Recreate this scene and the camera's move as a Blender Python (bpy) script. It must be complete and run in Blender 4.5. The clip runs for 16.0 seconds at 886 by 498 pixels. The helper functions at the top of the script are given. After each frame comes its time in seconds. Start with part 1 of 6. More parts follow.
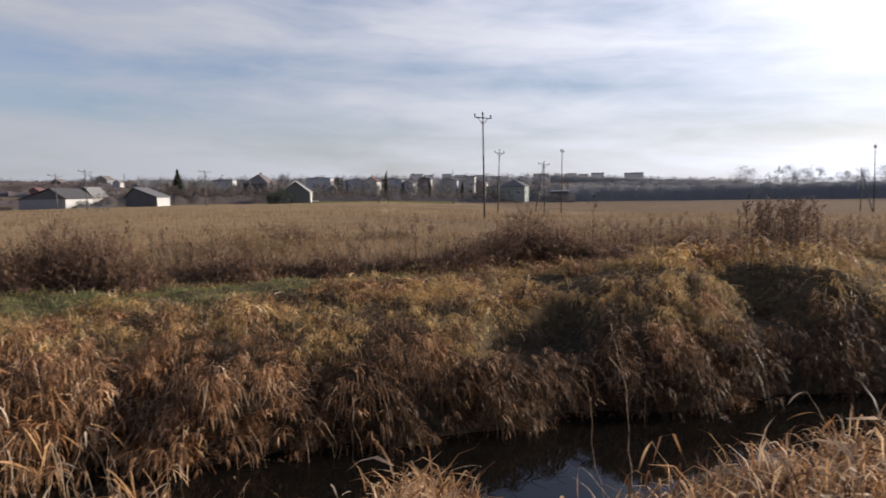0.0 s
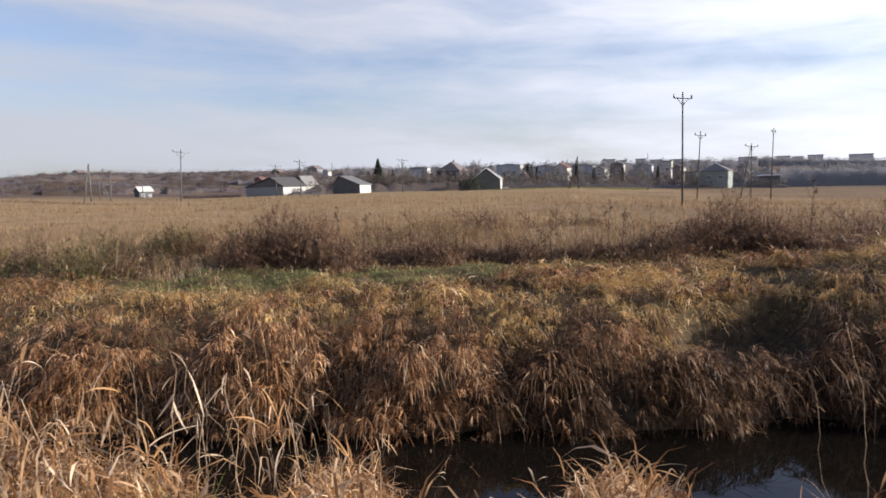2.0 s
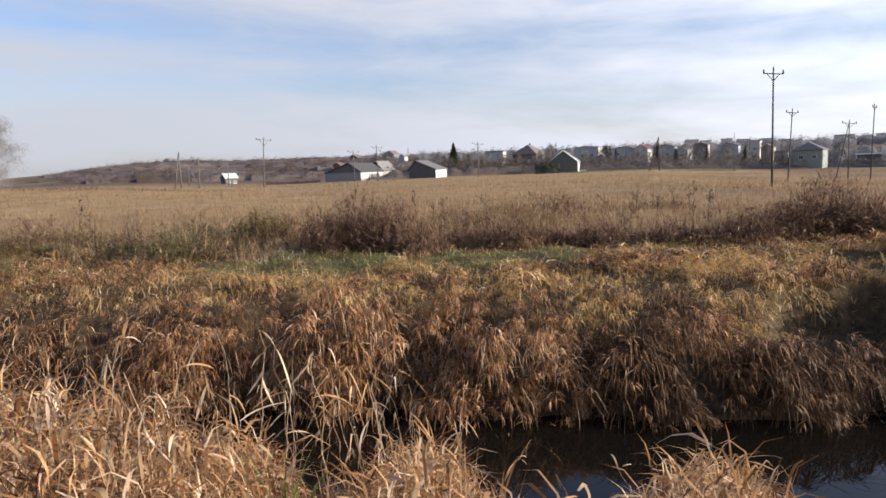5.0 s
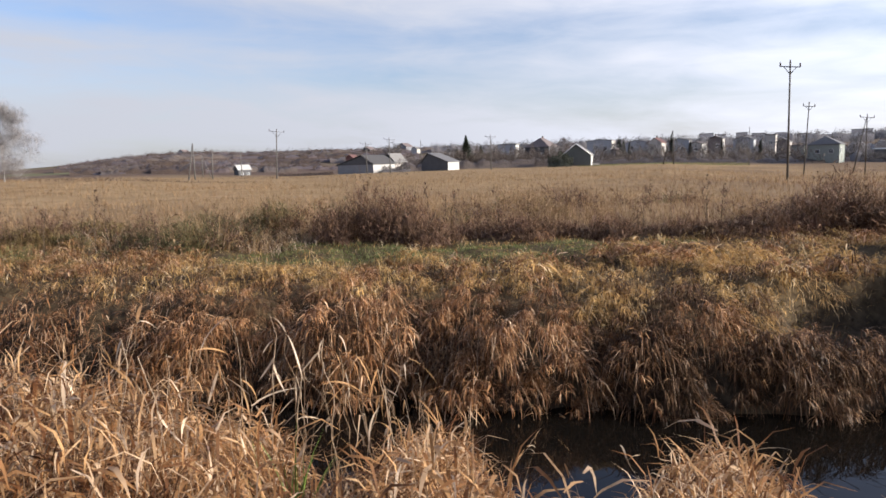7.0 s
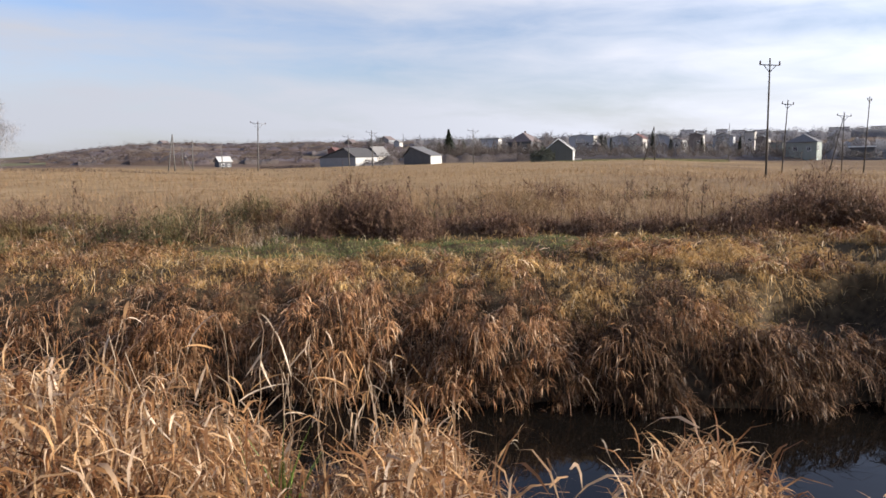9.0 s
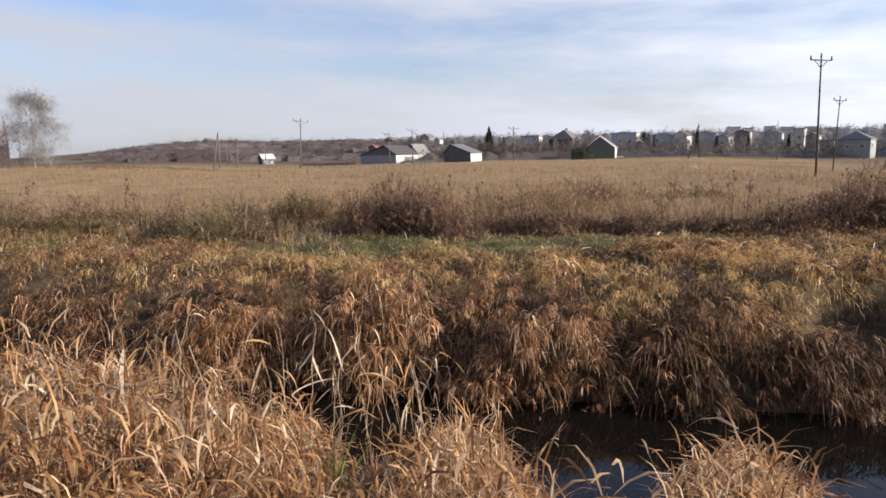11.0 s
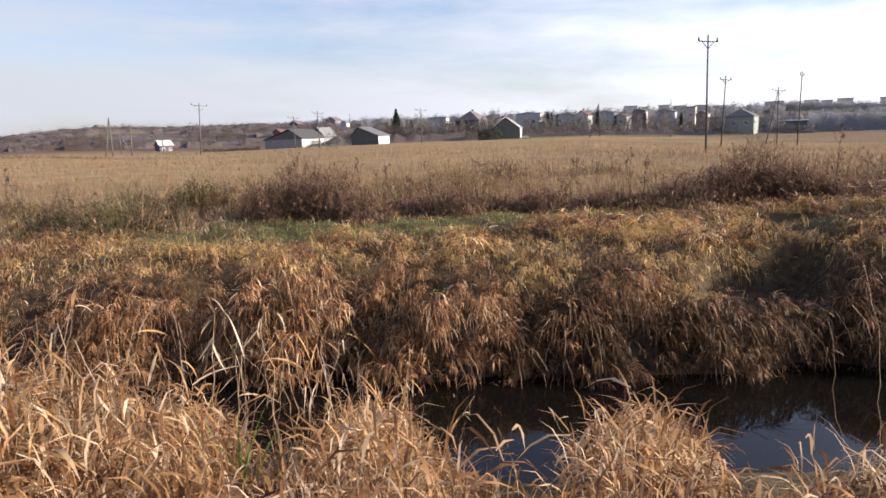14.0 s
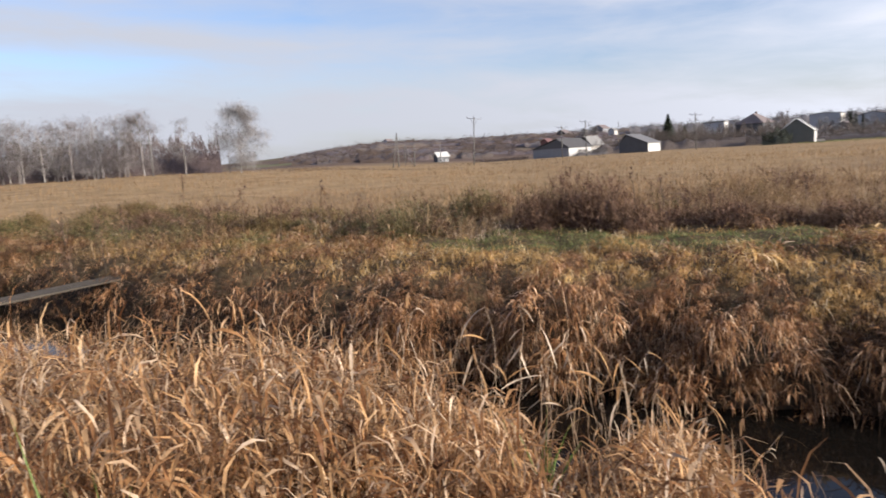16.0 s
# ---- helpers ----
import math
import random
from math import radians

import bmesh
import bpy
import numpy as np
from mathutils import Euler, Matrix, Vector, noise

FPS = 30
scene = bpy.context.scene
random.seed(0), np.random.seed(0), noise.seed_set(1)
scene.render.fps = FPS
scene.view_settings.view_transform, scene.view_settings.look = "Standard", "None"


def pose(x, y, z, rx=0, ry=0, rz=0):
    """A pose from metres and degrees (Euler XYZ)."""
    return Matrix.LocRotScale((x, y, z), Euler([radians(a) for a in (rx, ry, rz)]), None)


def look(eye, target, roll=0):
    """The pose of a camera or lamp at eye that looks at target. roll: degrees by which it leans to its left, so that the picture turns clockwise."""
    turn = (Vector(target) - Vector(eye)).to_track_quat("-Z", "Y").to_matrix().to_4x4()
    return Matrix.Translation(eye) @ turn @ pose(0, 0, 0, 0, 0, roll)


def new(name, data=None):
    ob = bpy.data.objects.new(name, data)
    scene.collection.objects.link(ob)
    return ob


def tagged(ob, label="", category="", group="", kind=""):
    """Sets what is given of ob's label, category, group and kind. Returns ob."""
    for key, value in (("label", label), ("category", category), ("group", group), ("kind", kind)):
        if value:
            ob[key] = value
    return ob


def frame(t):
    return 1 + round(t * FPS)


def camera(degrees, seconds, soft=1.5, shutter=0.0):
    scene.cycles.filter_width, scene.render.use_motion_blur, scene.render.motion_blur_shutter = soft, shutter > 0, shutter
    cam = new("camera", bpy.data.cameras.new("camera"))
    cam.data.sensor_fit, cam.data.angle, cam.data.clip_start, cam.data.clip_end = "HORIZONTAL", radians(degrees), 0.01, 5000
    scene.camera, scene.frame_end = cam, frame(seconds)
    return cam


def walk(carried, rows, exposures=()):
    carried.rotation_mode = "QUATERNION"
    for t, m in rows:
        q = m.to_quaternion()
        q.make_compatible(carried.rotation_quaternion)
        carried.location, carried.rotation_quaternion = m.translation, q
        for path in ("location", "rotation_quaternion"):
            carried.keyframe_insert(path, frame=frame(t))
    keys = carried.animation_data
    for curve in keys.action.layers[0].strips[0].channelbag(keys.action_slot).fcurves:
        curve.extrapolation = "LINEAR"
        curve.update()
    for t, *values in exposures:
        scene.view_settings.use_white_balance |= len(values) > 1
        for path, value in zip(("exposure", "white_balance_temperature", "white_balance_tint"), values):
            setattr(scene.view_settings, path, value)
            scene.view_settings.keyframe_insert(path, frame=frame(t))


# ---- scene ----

# camera and its walk
cam = camera(66.1, 16.0, 1.6, 0.3)
PATH = [
    (0, (0.058, 0.068, 2.009), (0.056, 2.061, 1.845), -1.3),
    (0.5, (0.041, 0.085, 2.006), (-0.144, 2.068, 1.825), -1.7),
    (1, (0.020, 0.085, 2.006), (-0.291, 2.052, 1.822), -2.1),
    (1.5, (-0.004, 0.078, 2.007), (-0.442, 2.020, 1.820), -1.9),
    (2, (-0.018, 0.069, 2.005), (-0.563, 1.984, 1.816), -1.7),
    (2.5, (-0.022, 0.076, 1.998), (-0.652, 1.964, 1.804), -1.7),
    (3, (-0.001, 0.057, 1.999), (-0.670, 1.931, 1.797), -1.5),
    (3.5, (-0.006, 0.032, 2.002), (-0.674, 1.906, 1.792), -2.0),
    (4, (-0.031, 0.056, 1.996), (-0.738, 1.914, 1.778), -2.3),
    (4.2, (-0.039, 0.074, 1.994), (-0.772, 1.922, 1.774), -2.3),
    (6.3, (-0.061, 0.096, 1.980), (-0.837, 1.924, 1.744), -2.5),
    (6.5, (-0.058, 0.090, 1.977), (-0.852, 1.911, 1.740), -2.6),
    (7, (-0.044, 0.079, 1.974), (-0.830, 1.901, 1.727), -2.1),
    (7.5, (-0.059, 0.072, 1.977), (-0.843, 1.894, 1.722), -1.9),
    (8, (-0.051, 0.052, 1.985), (-0.798, 1.888, 1.721), -1.7),
    (8.2, (-0.064, 0.075, 1.980), (-0.796, 1.917, 1.713), -1.6),
    (10.3, (-0.024, -0.045, 2.022), (-0.820, 1.770, 1.753), -1.2),
    (10.5, (-0.023, -0.053, 2.022), (-0.837, 1.754, 1.751), -1.2),
    (11, (-0.041, -0.046, 2.025), (-0.883, 1.747, 1.754), -1.5),
    (11.5, (-0.053, -0.030, 2.019), (-0.928, 1.748, 1.747), -1.4),
    (12, (-0.047, -0.017, 2.010), (-0.949, 1.746, 1.731), -1.8),
    (12.5, (-0.035, -0.015, 2.001), (-0.932, 1.749, 1.711), -2.8),
    (13, (-0.019, -0.028, 2.006), (-0.806, 1.784, 1.696), -3.0),
    (13.5, (0.004, -0.024, 2.006), (-0.646, 1.840, 1.683), -2.4),
    (14, (-0.012, -0.021, 2.001), (-0.612, 1.858, 1.671), -2.5),
    (14.5, (-0.033, -0.021, 2.000), (-0.726, 1.826, 1.667), -2.6),
    (15, (-0.065, -0.060, 2.020), (-0.956, 1.702, 1.698), -3.7),
    (15.5, (-0.127, -0.103, 2.040), (-1.223, 1.543, 1.741), -4.2),
    (16, (-0.172, -0.122, 2.041), (-1.438, 1.403, 1.777), -3.7),
]
walk(cam, [(t, look(eye, target, roll)) for t, eye, target, roll in PATH],
     exposures=[(0.0, 0.46, 6280, 11), (0.7, 0.74, 6280, 11), (1.5, 0.82, 6150, 11), (3.0, 0.95, 6200, 11), (8.0, 0.95, 6200, 11), (12.4, 0.98, 6200, 11), (13.6, 1.12, 6250, 11), (14.7, 1.14, 6330, 11), (15.6, 1.04, 6300, 11), (16.0, 0.98, 6180, 11)])

# world, sun
SUN_BEARING, SUN_HEIGHT = 79.5, 18.0
world = bpy.data.worlds.new("sky")
scene.world = world
world.use_nodes = True


def node(tree, kind, x=0, **sets):
    n = tree.nodes.new(kind)
    for k, v in sets.items():
        if k in n.inputs:
            n.inputs[k].default_value = v
    return n


def math_node(tree, op, a, b=None, c=None):
    n = tree.nodes.new("ShaderNodeMath")
    n.operation = op
    for i, v in enumerate((a, b, c)):
        if v is None:
            continue
        if isinstance(v, (int, float)):
            n.inputs[i].default_value = v
        else:
            tree.links.new(v, n.inputs[i])
    return n.outputs[0]


def ramp_node(tree, fac, stops):
    n = tree.nodes.new("ShaderNodeValToRGB")
    el = n.color_ramp.elements
    while len(el) < len(stops):
        el.new(0.5)
    for e, (p, c) in zip(el, stops):
        e.position = p
        e.color = (*c, 1) if len(c) == 3 else c
    tree.links.new(fac, n.inputs[0])
    return n.outputs[0]


def mix_color(tree, fac, a, b, blend="MIX"):
    n = tree.nodes.new("ShaderNodeMix")
    n.data_type = "RGBA"
    n.blend_type = blend
    for sock, v in ((n.inputs[0], fac), (n.inputs[6], a), (n.inputs[7], b)):
        if isinstance(v, (int, float)):
            sock.default_value = v
        elif isinstance(v, tuple):
            sock.default_value = (*v, 1)
        else:
            tree.links.new(v, sock)
    return n.outputs[2]


def build_sky():
    tr = world.node_tree
    tr.nodes.clear()
    sky = tr.nodes.new("ShaderNodeTexSky")
    sky.sky_type = "NISHITA"
    sky.sun_disc = False
    sky.sun_elevation = radians(SUN_HEIGHT)
    sky.sun_rotation = radians(SUN_BEARING)
    sky.air_density, sky.dust_density, sky.ozone_density = 1.0, 1.6, 1.5
    co = tr.nodes.new("ShaderNodeTexCoord")
    sep = tr.nodes.new("ShaderNodeSeparateXYZ")
    tr.links.new(co.outputs["Generated"], sep.inputs[0])
    x, y, z = sep.outputs
    bearing = math_node(tr, "ARCTAN2", x, y)
    height = math_node(tr, "ARCSINE", z)
    # long thin streaks of high cloud that dip slightly to one side
    tilt = math_node(tr, "MULTIPLY_ADD", bearing, 0.05, height)
    comb = tr.nodes.new("ShaderNodeCombineXYZ")
    tr.links.new(math_node(tr, "MULTIPLY", bearing, 2.2), comb.inputs[0])
    tr.links.new(math_node(tr, "MULTIPLY", tilt, 13.0), comb.inputs[1])
    n1 = node(tr, "ShaderNodeTexNoise", Scale=1.0, Detail=5.0, Roughness=0.5, Distortion=0.35)
    tr.links.new(comb.outputs[0], n1.inputs["Vector"])
    fine = tr.nodes.new("ShaderNodeCombineXYZ")
    tr.links.new(math_node(tr, "MULTIPLY", bearing, 7.0), fine.inputs[0])
    tr.links.new(math_node(tr, "MULTIPLY", tilt, 30.0), fine.inputs[1])
    n2 = node(tr, "ShaderNodeTexNoise", Scale=1.0, Detail=6.0, Roughness=0.6, Distortion=0.6)
    tr.links.new(fine.outputs[0], n2.inputs["Vector"])
    # decks of cloud at their heights, with clear air between
    deck = ramp_node(tr, math_node(tr, "MULTIPLY", tilt, 2.0), [(0.0, (0.72, 0.72, 0.72)), (0.10, (0.62, 0.62, 0.62)), (0.19, (0.44, 0.44, 0.44)), (0.25, (0.62, 0.62, 0.62)),
                                                                  (0.31, (0.36, 0.36, 0.36)), (0.42, (0.62, 0.62, 0.62)), (0.54, (0.5, 0.5, 0.5)), (0.72, (0.22, 0.22, 0.22)), (1.0, (0.1, 0.1, 0.1))])
    m = math_node(tr, "ADD", math_node(tr, "MULTIPLY", n1.outputs[0], 0.75), math_node(tr, "MULTIPLY", deck, 0.6))
    m = math_node(tr, "MULTIPLY_ADD", math_node(tr, "SUBTRACT", n2.outputs[0], 0.5), 0.3, m)
    m = ramp_node(tr, m, [(0.48, (0, 0, 0)), (0.84, (0.95, 0.95, 0.95))])
    # cloud brightens towards the sun
    dot = tr.nodes.new("ShaderNodeVectorMath")
    dot.operation = "DOT_PRODUCT"
    tr.links.new(co.outputs["Generated"], dot.inputs[0])
    dot.inputs[1].default_value = (math.sin(radians(SUN_BEARING)) * math.cos(radians(SUN_HEIGHT)), math.cos(radians(SUN_BEARING)) * math.cos(radians(SUN_HEIGHT)), math.sin(radians(SUN_HEIGHT)))
    near = math_node(tr, "POWER", math_node(tr, "MULTIPLY_ADD", dot.outputs["Value"], 0.5, 0.5), 3.0)
    glow = math_node(tr, "MULTIPLY_ADD", near, 2.55, 0.97)
    m = math_node(tr, "MINIMUM", math_node(tr, "MULTIPLY_ADD", near, 0.45, m), 1.0)
    white = tr.nodes.new("ShaderNodeVectorMath")
    white.operation = "SCALE"
    white.inputs[0].default_value = (4.02, 4.06, 4.36)
    tr.links.new(glow, white.inputs["Scale"])
    clear = mix_color(tr, 1.0, sky.outputs[0], (1.085, 1.05, 1.205), "MULTIPLY")
    col = mix_color(tr, m, clear, white.outputs[0])
    bg = node(tr, "ShaderNodeBackground", Strength=0.083)
    out = tr.nodes.new("ShaderNodeOutputWorld")
    tr.links.new(col, bg.inputs[0])
    tr.links.new(bg.outputs[0], out.inputs[0])


build_sky()
sun_data = bpy.data.lights.new("sun", "SUN")
sun_data.energy, sun_data.angle, sun_data.color = 4.75, radians(0.6), (1.0, 0.90, 0.76)
sun = new("sun", sun_data)
_b, _h = radians(SUN_BEARING), radians(SUN_HEIGHT)
sun.matrix_world = look((0, 0, 60), (-math.sin(_b) * math.cos(_h) * 50, -math.cos(_b) * math.cos(_h) * 50, 60 - math.sin(_h) * 50))


# materials
def surface(name, stops, scale=4.0, rough=0.8, bump=0.3, fine=40.0, metallic=0.0, per_object=0.0):
    """Noise at two scales between colour stops, with a bump."""
    m = bpy.data.materials.new(name)
    m.use_nodes = True
    t = m.node_tree
    bsdf = t.nodes["Principled BSDF"]
    co = t.nodes.new("ShaderNodeTexCoord")
    a = node(t, "ShaderNodeTexNoise", Scale=scale, Detail=5.0, Roughness=0.6)
    b = node(t, "ShaderNodeTexNoise", Scale=fine, Detail=3.0, Roughness=0.6)
    t.links.new(co.outputs["Object"], a.inputs["Vector"])
    t.links.new(co.outputs["Object"], b.inputs["Vector"])
    f = math_node(t, "MULTIPLY_ADD", b.outputs[0], 0.4, math_node(t, "MULTIPLY", a.outputs[0], 0.6))
    if per_object:
        info = t.nodes.new("ShaderNodeObjectInfo")
        f = math_node(t, "MULTIPLY_ADD", math_node(t, "SUBTRACT", info.outputs["Random"], 0.5), per_object, f)
    n = len(stops)
    col = ramp_node(t, f, [(0.3 + 0.4 * i / max(1, n - 1), c) for i, c in enumerate(stops)])
    t.links.new(col, bsdf.inputs["Base Color"])
    bsdf.inputs["Roughness"].default_value = rough
    bsdf.inputs["Metallic"].default_value = metallic
    bsdf.inputs["Specular IOR Level"].default_value = 0.25
    if bump:
        bp = node(t, "ShaderNodeBump", Strength=bump, Distance=0.02)
        t.links.new(b.outputs[0], bp.inputs["Height"])
        t.links.new(bp.outputs[0], bsdf.inputs["Normal"])
    return m


def leafy(name, stops, translucent=0.35, patch=0.0, patch_color=(0.1, 0.1, 0.03), patch_scale=0.6, rough=0.5, each=0.0):
    """Blades and leaves: a colour a blade, patches over metres, light let through."""
    m = bpy.data.materials.new(name)
    m.use_nodes = True
    t = m.node_tree
    bsdf = t.nodes["Principled BSDF"]
    out = t.nodes["Material Output"]
    geo = t.nodes.new("ShaderNodeNewGeometry")
    n = len(stops)
    col = ramp_node(t, geo.outputs["Random Per Island"], [(i / max(1, n - 1), c) for i, c in enumerate(stops)])
    pos = geo.outputs["Position"]
    if patch:
        a = node(t, "ShaderNodeTexNoise", Scale=patch_scale, Detail=3.0)
        t.links.new(pos, a.inputs["Vector"])
        f = ramp_node(t, a.outputs[0], [(0.42, (0, 0, 0)), (0.62, (patch, patch, patch))])
        col = mix_color(t, f, col, patch_color)
    b = node(t, "ShaderNodeTexNoise", Scale=14.0, Detail=2.0)
    t.links.new(pos, b.inputs["Vector"])
    shade = ramp_node(t, b.outputs[0], [(0.3, (0.74, 0.72, 0.7)), (0.7, (1.2, 1.2, 1.2))])
    col = mix_color(t, 1.0, col, shade, "MULTIPLY")
    # whole bunches withered more or less than their neighbours
    c = node(t, "ShaderNodeTexNoise", Scale=4.2, Detail=1.0)
    t.links.new(pos, c.inputs["Vector"])
    col = mix_color(t, 1.0, col, ramp_node(t, c.outputs[0], [(0.34, (0.66, 0.60, 0.55)), (0.66, (1.22, 1.2, 1.16))]), "MULTIPLY")
    if each:
        info = t.nodes.new("ShaderNodeObjectInfo")
        lo, hi = 1 - each, 1 + each
        col = mix_color(t, 1.0, col, ramp_node(t, info.outputs["Random"], [(0.0, (lo, lo, lo)), (1.0, (hi, hi * 0.97, hi * 0.93))]), "MULTIPLY")
    t.links.new(col, bsdf.inputs["Base Color"])
    bsdf.inputs["Roughness"].default_value = rough
    bsdf.inputs["Specular IOR Level"].default_value = 0.16
    tl = t.nodes.new("ShaderNodeBsdfTranslucent")
    t.links.new(col, tl.inputs[0])
    mx = t.nodes.new("ShaderNodeMixShader")
    mx.inputs[0].default_value = translucent
    t.links.new(bsdf.outputs[0], mx.inputs[1])
    t.links.new(tl.outputs[0], mx.inputs[2])
    t.links.new(mx.outputs[0], out.inputs[0])
    return m


def soil_material():
    m = bpy.data.materials.new("soil_and_straw")
    m.use_nodes = True
    t = m.node_tree
    bsdf = t.nodes["Principled BSDF"]
    geo = t.nodes.new("ShaderNodeNewGeometry")
    sep = t.nodes.new("ShaderNodeSeparateXYZ")
    t.links.new(geo.outputs["Position"], sep.inputs[0])
    a = node(t, "ShaderNodeTexNoise", Scale=0.35, Detail=6.0, Roughness=0.65)
    b = node(t, "ShaderNodeTexNoise", Scale=9.0, Detail=4.0)
    t.links.new(geo.outputs["Position"], a.inputs["Vector"])
    t.links.new(geo.outputs["Position"], b.inputs["Vector"])
    straw = ramp_node(t, a.outputs[0], [(0.3, (0.16, 0.105, 0.055)), (0.5, (0.25, 0.17, 0.09)), (0.7, (0.31, 0.22, 0.125))])
    zone = node(t, "ShaderNodeTexNoise", Scale=0.03, Detail=4.0)
    t.links.new(geo.outputs["Position"], zone.inputs["Vector"])
    brown = math_node(t, "MULTIPLY_ADD", sep.outputs[0], 0.004, zone.outputs[0])
    straw = mix_color(t, ramp_node(t, brown, [(0.42, (0, 0, 0)), (0.62, (0.75, 0.75, 0.75))]), straw, (0.125, 0.082, 0.052))
    mud = ramp_node(t, b.outputs[0], [(0.3, (0.028, 0.021, 0.014)), (0.7, (0.075, 0.055, 0.035))])
    far = ramp_node(t, math_node(t, "MULTIPLY_ADD", math_node(t, "SUBTRACT", b.outputs[0], 0.5), 0.3, math_node(t, "ADD", sep.outputs[2], math_node(t, "MAXIMUM", math_node(t, "MULTIPLY_ADD", sep.outputs[1], 0.2, -2.2), 1.0))), [(0.45, (0, 0, 0)), (0.95, (1, 1, 1))])
    thatch = ramp_node(t, b.outputs[0], [(0.3, (0.05, 0.034, 0.018)), (0.7, (0.11, 0.078, 0.042))])
    dist = math_node(t, "SQRT", math_node(t, "ADD", math_node(t, "POWER", sep.outputs[0], 2.0), math_node(t, "POWER", sep.outputs[1], 2.0)))
    dist = math_node(t, "MULTIPLY_ADD", math_node(t, "SUBTRACT", a.outputs[0], 0.5), 60.0, dist)
    near = math_node(t, "MULTIPLY_ADD", sep.outputs[0], -0.18, sep.outputs[1])
    straw = mix_color(t, ramp_node(t, math_node(t, "DIVIDE", near, 60.0), [(0.29, (0, 0, 0)), (0.37, (1, 1, 1))]), thatch, straw)
    col = mix_color(t, far, mud, straw)
    wide = node(t, "ShaderNodeTexNoise", Scale=0.018, Detail=5.0, Roughness=0.6)
    t.links.new(geo.outputs["Position"], wide.inputs["Vector"])
    hill = ramp_node(t, wide.outputs[0], [(0.35, (0.075, 0.05, 0.042)), (0.5, (0.115, 0.08, 0.062)), (0.58, (0.13, 0.10, 0.065)), (0.64, (0.115, 0.125, 0.06)), (0.75, (0.17, 0.12, 0.09))])
    col = mix_color(t, ramp_node(t, math_node(t, "DIVIDE", dist, 400.0), [(0.5, (0, 0, 0)), (0.62, (1, 1, 1))]), col, hill)
    t.links.new(col, bsdf.inputs["Base Color"])
    bsdf.inputs["Roughness"].default_value = 0.95
    bsdf.inputs["Specular IOR Level"].default_value = 0.1
    bp = node(t, "ShaderNodeBump", Strength=0.6, Distance=0.05)
    t.links.new(b.outputs[0], bp.inputs["Height"])
    t.links.new(bp.outputs[0], bsdf.inputs["Normal"])
    return m


def water_material():
    m = bpy.data.materials.new("still_dark_water")
    m.use_nodes = True
    t = m.node_tree
    bsdf = t.nodes["Principled BSDF"]
    bsdf.inputs["Base Color"].default_value = (0.006, 0.005, 0.004, 1)
    bsdf.inputs["Roughness"].default_value = 0.03
    bsdf.inputs["IOR"].default_value = 1.33
    geo = t.nodes.new("ShaderNodeNewGeometry")
    a = node(t, "ShaderNodeTexNoise", Scale=2.2, Detail=2.0)
    t.links.new(geo.outputs["Position"], a.inputs["Vector"])
    bp = node(t, "ShaderNodeBump", Strength=0.10, Distance=0.03)
    t.links.new(a.outputs[0], bp.inputs["Height"])
    t.links.new(bp.outputs[0], bsdf.inputs["Normal"])
    return m


SOIL = soil_material()
WATER = water_material()
RUST = leafy("rust_straw_blades", [(0.08, 0.035, 0.0155), (0.19, 0.088, 0.039), (0.335, 0.177, 0.082), (0.485, 0.29, 0.15), (0.69, 0.535, 0.39)], 0.16,
             0.45, (0.25, 0.122, 0.048), 0.7, each=0.22)
# sedge brown, darkened further to carry the right bank's shade
SEDGE = leafy("olive_brown_shade_toned_blades", [(0.036, 0.0175, 0.009), (0.065, 0.033, 0.0165), (0.108, 0.058, 0.029), (0.18, 0.103, 0.053), (0.31, 0.205, 0.122)], 0.12, 0.35, (0.14, 0.078, 0.038), 0.8, each=0.3)
# dead-grass filler, its brown darkened to stand for shade in the gaps
LITTER = leafy("brown_litter_and_gap_shade", [(0.03, 0.016, 0.009), (0.06, 0.034, 0.018), (0.10, 0.06, 0.031), (0.16, 0.10, 0.055)], 0.15)
STRAW = leafy("pale_straw_blades", [(0.075, 0.0319, 0.0137), (0.2, 0.0906, 0.0388), (0.38, 0.206, 0.0912), (0.52, 0.3193, 0.1539), (0.62, 0.435, 0.26), (0.72, 0.585, 0.44)], 0.42,
              0.3, (0.42, 0.245, 0.12), 1.1)
PALE = leafy("bleached_reed_leaves", [(0.40, 0.30, 0.21), (0.50, 0.40, 0.30), (0.62, 0.53, 0.43)], 0.35)
GOLD = leafy("golden_field_blades", [(0.209, 0.138, 0.0741), (0.271, 0.185, 0.103), (0.318, 0.228, 0.131), (0.361, 0.275, 0.176)], 0.4, 0.5, (0.36, 0.235, 0.13), 0.12)
DRYGREY = leafy("grey_brown_weed_blades", [(0.12, 0.074, 0.045), (0.2, 0.128, 0.078), (0.285, 0.19, 0.118), (0.37, 0.265, 0.17)], 0.35, 0.5, (0.22, 0.20, 0.09), 0.5)
TAN = leafy("pinkish_brown_grass_blades", [(0.17, 0.1, 0.06), (0.25, 0.155, 0.095), (0.32, 0.205, 0.13), (0.4, 0.28, 0.185)], 0.4, 0.4, (0.18, 0.125, 0.09), 0.3)
DUSKY = leafy("dusky_brown_weed_blades", [(0.10, 0.062, 0.04), (0.16, 0.10, 0.066), (0.23, 0.15, 0.098), (0.31, 0.215, 0.14)], 0.35, 0.4, (0.15, 0.10, 0.07), 0.3)
GREEN = leafy("green_grass_blades", [(0.07, 0.082, 0.032), (0.11, 0.122, 0.048), (0.165, 0.165, 0.072), (0.3, 0.24, 0.125)], 0.40, 0.5, (0.42, 0.29, 0.12), 0.9)
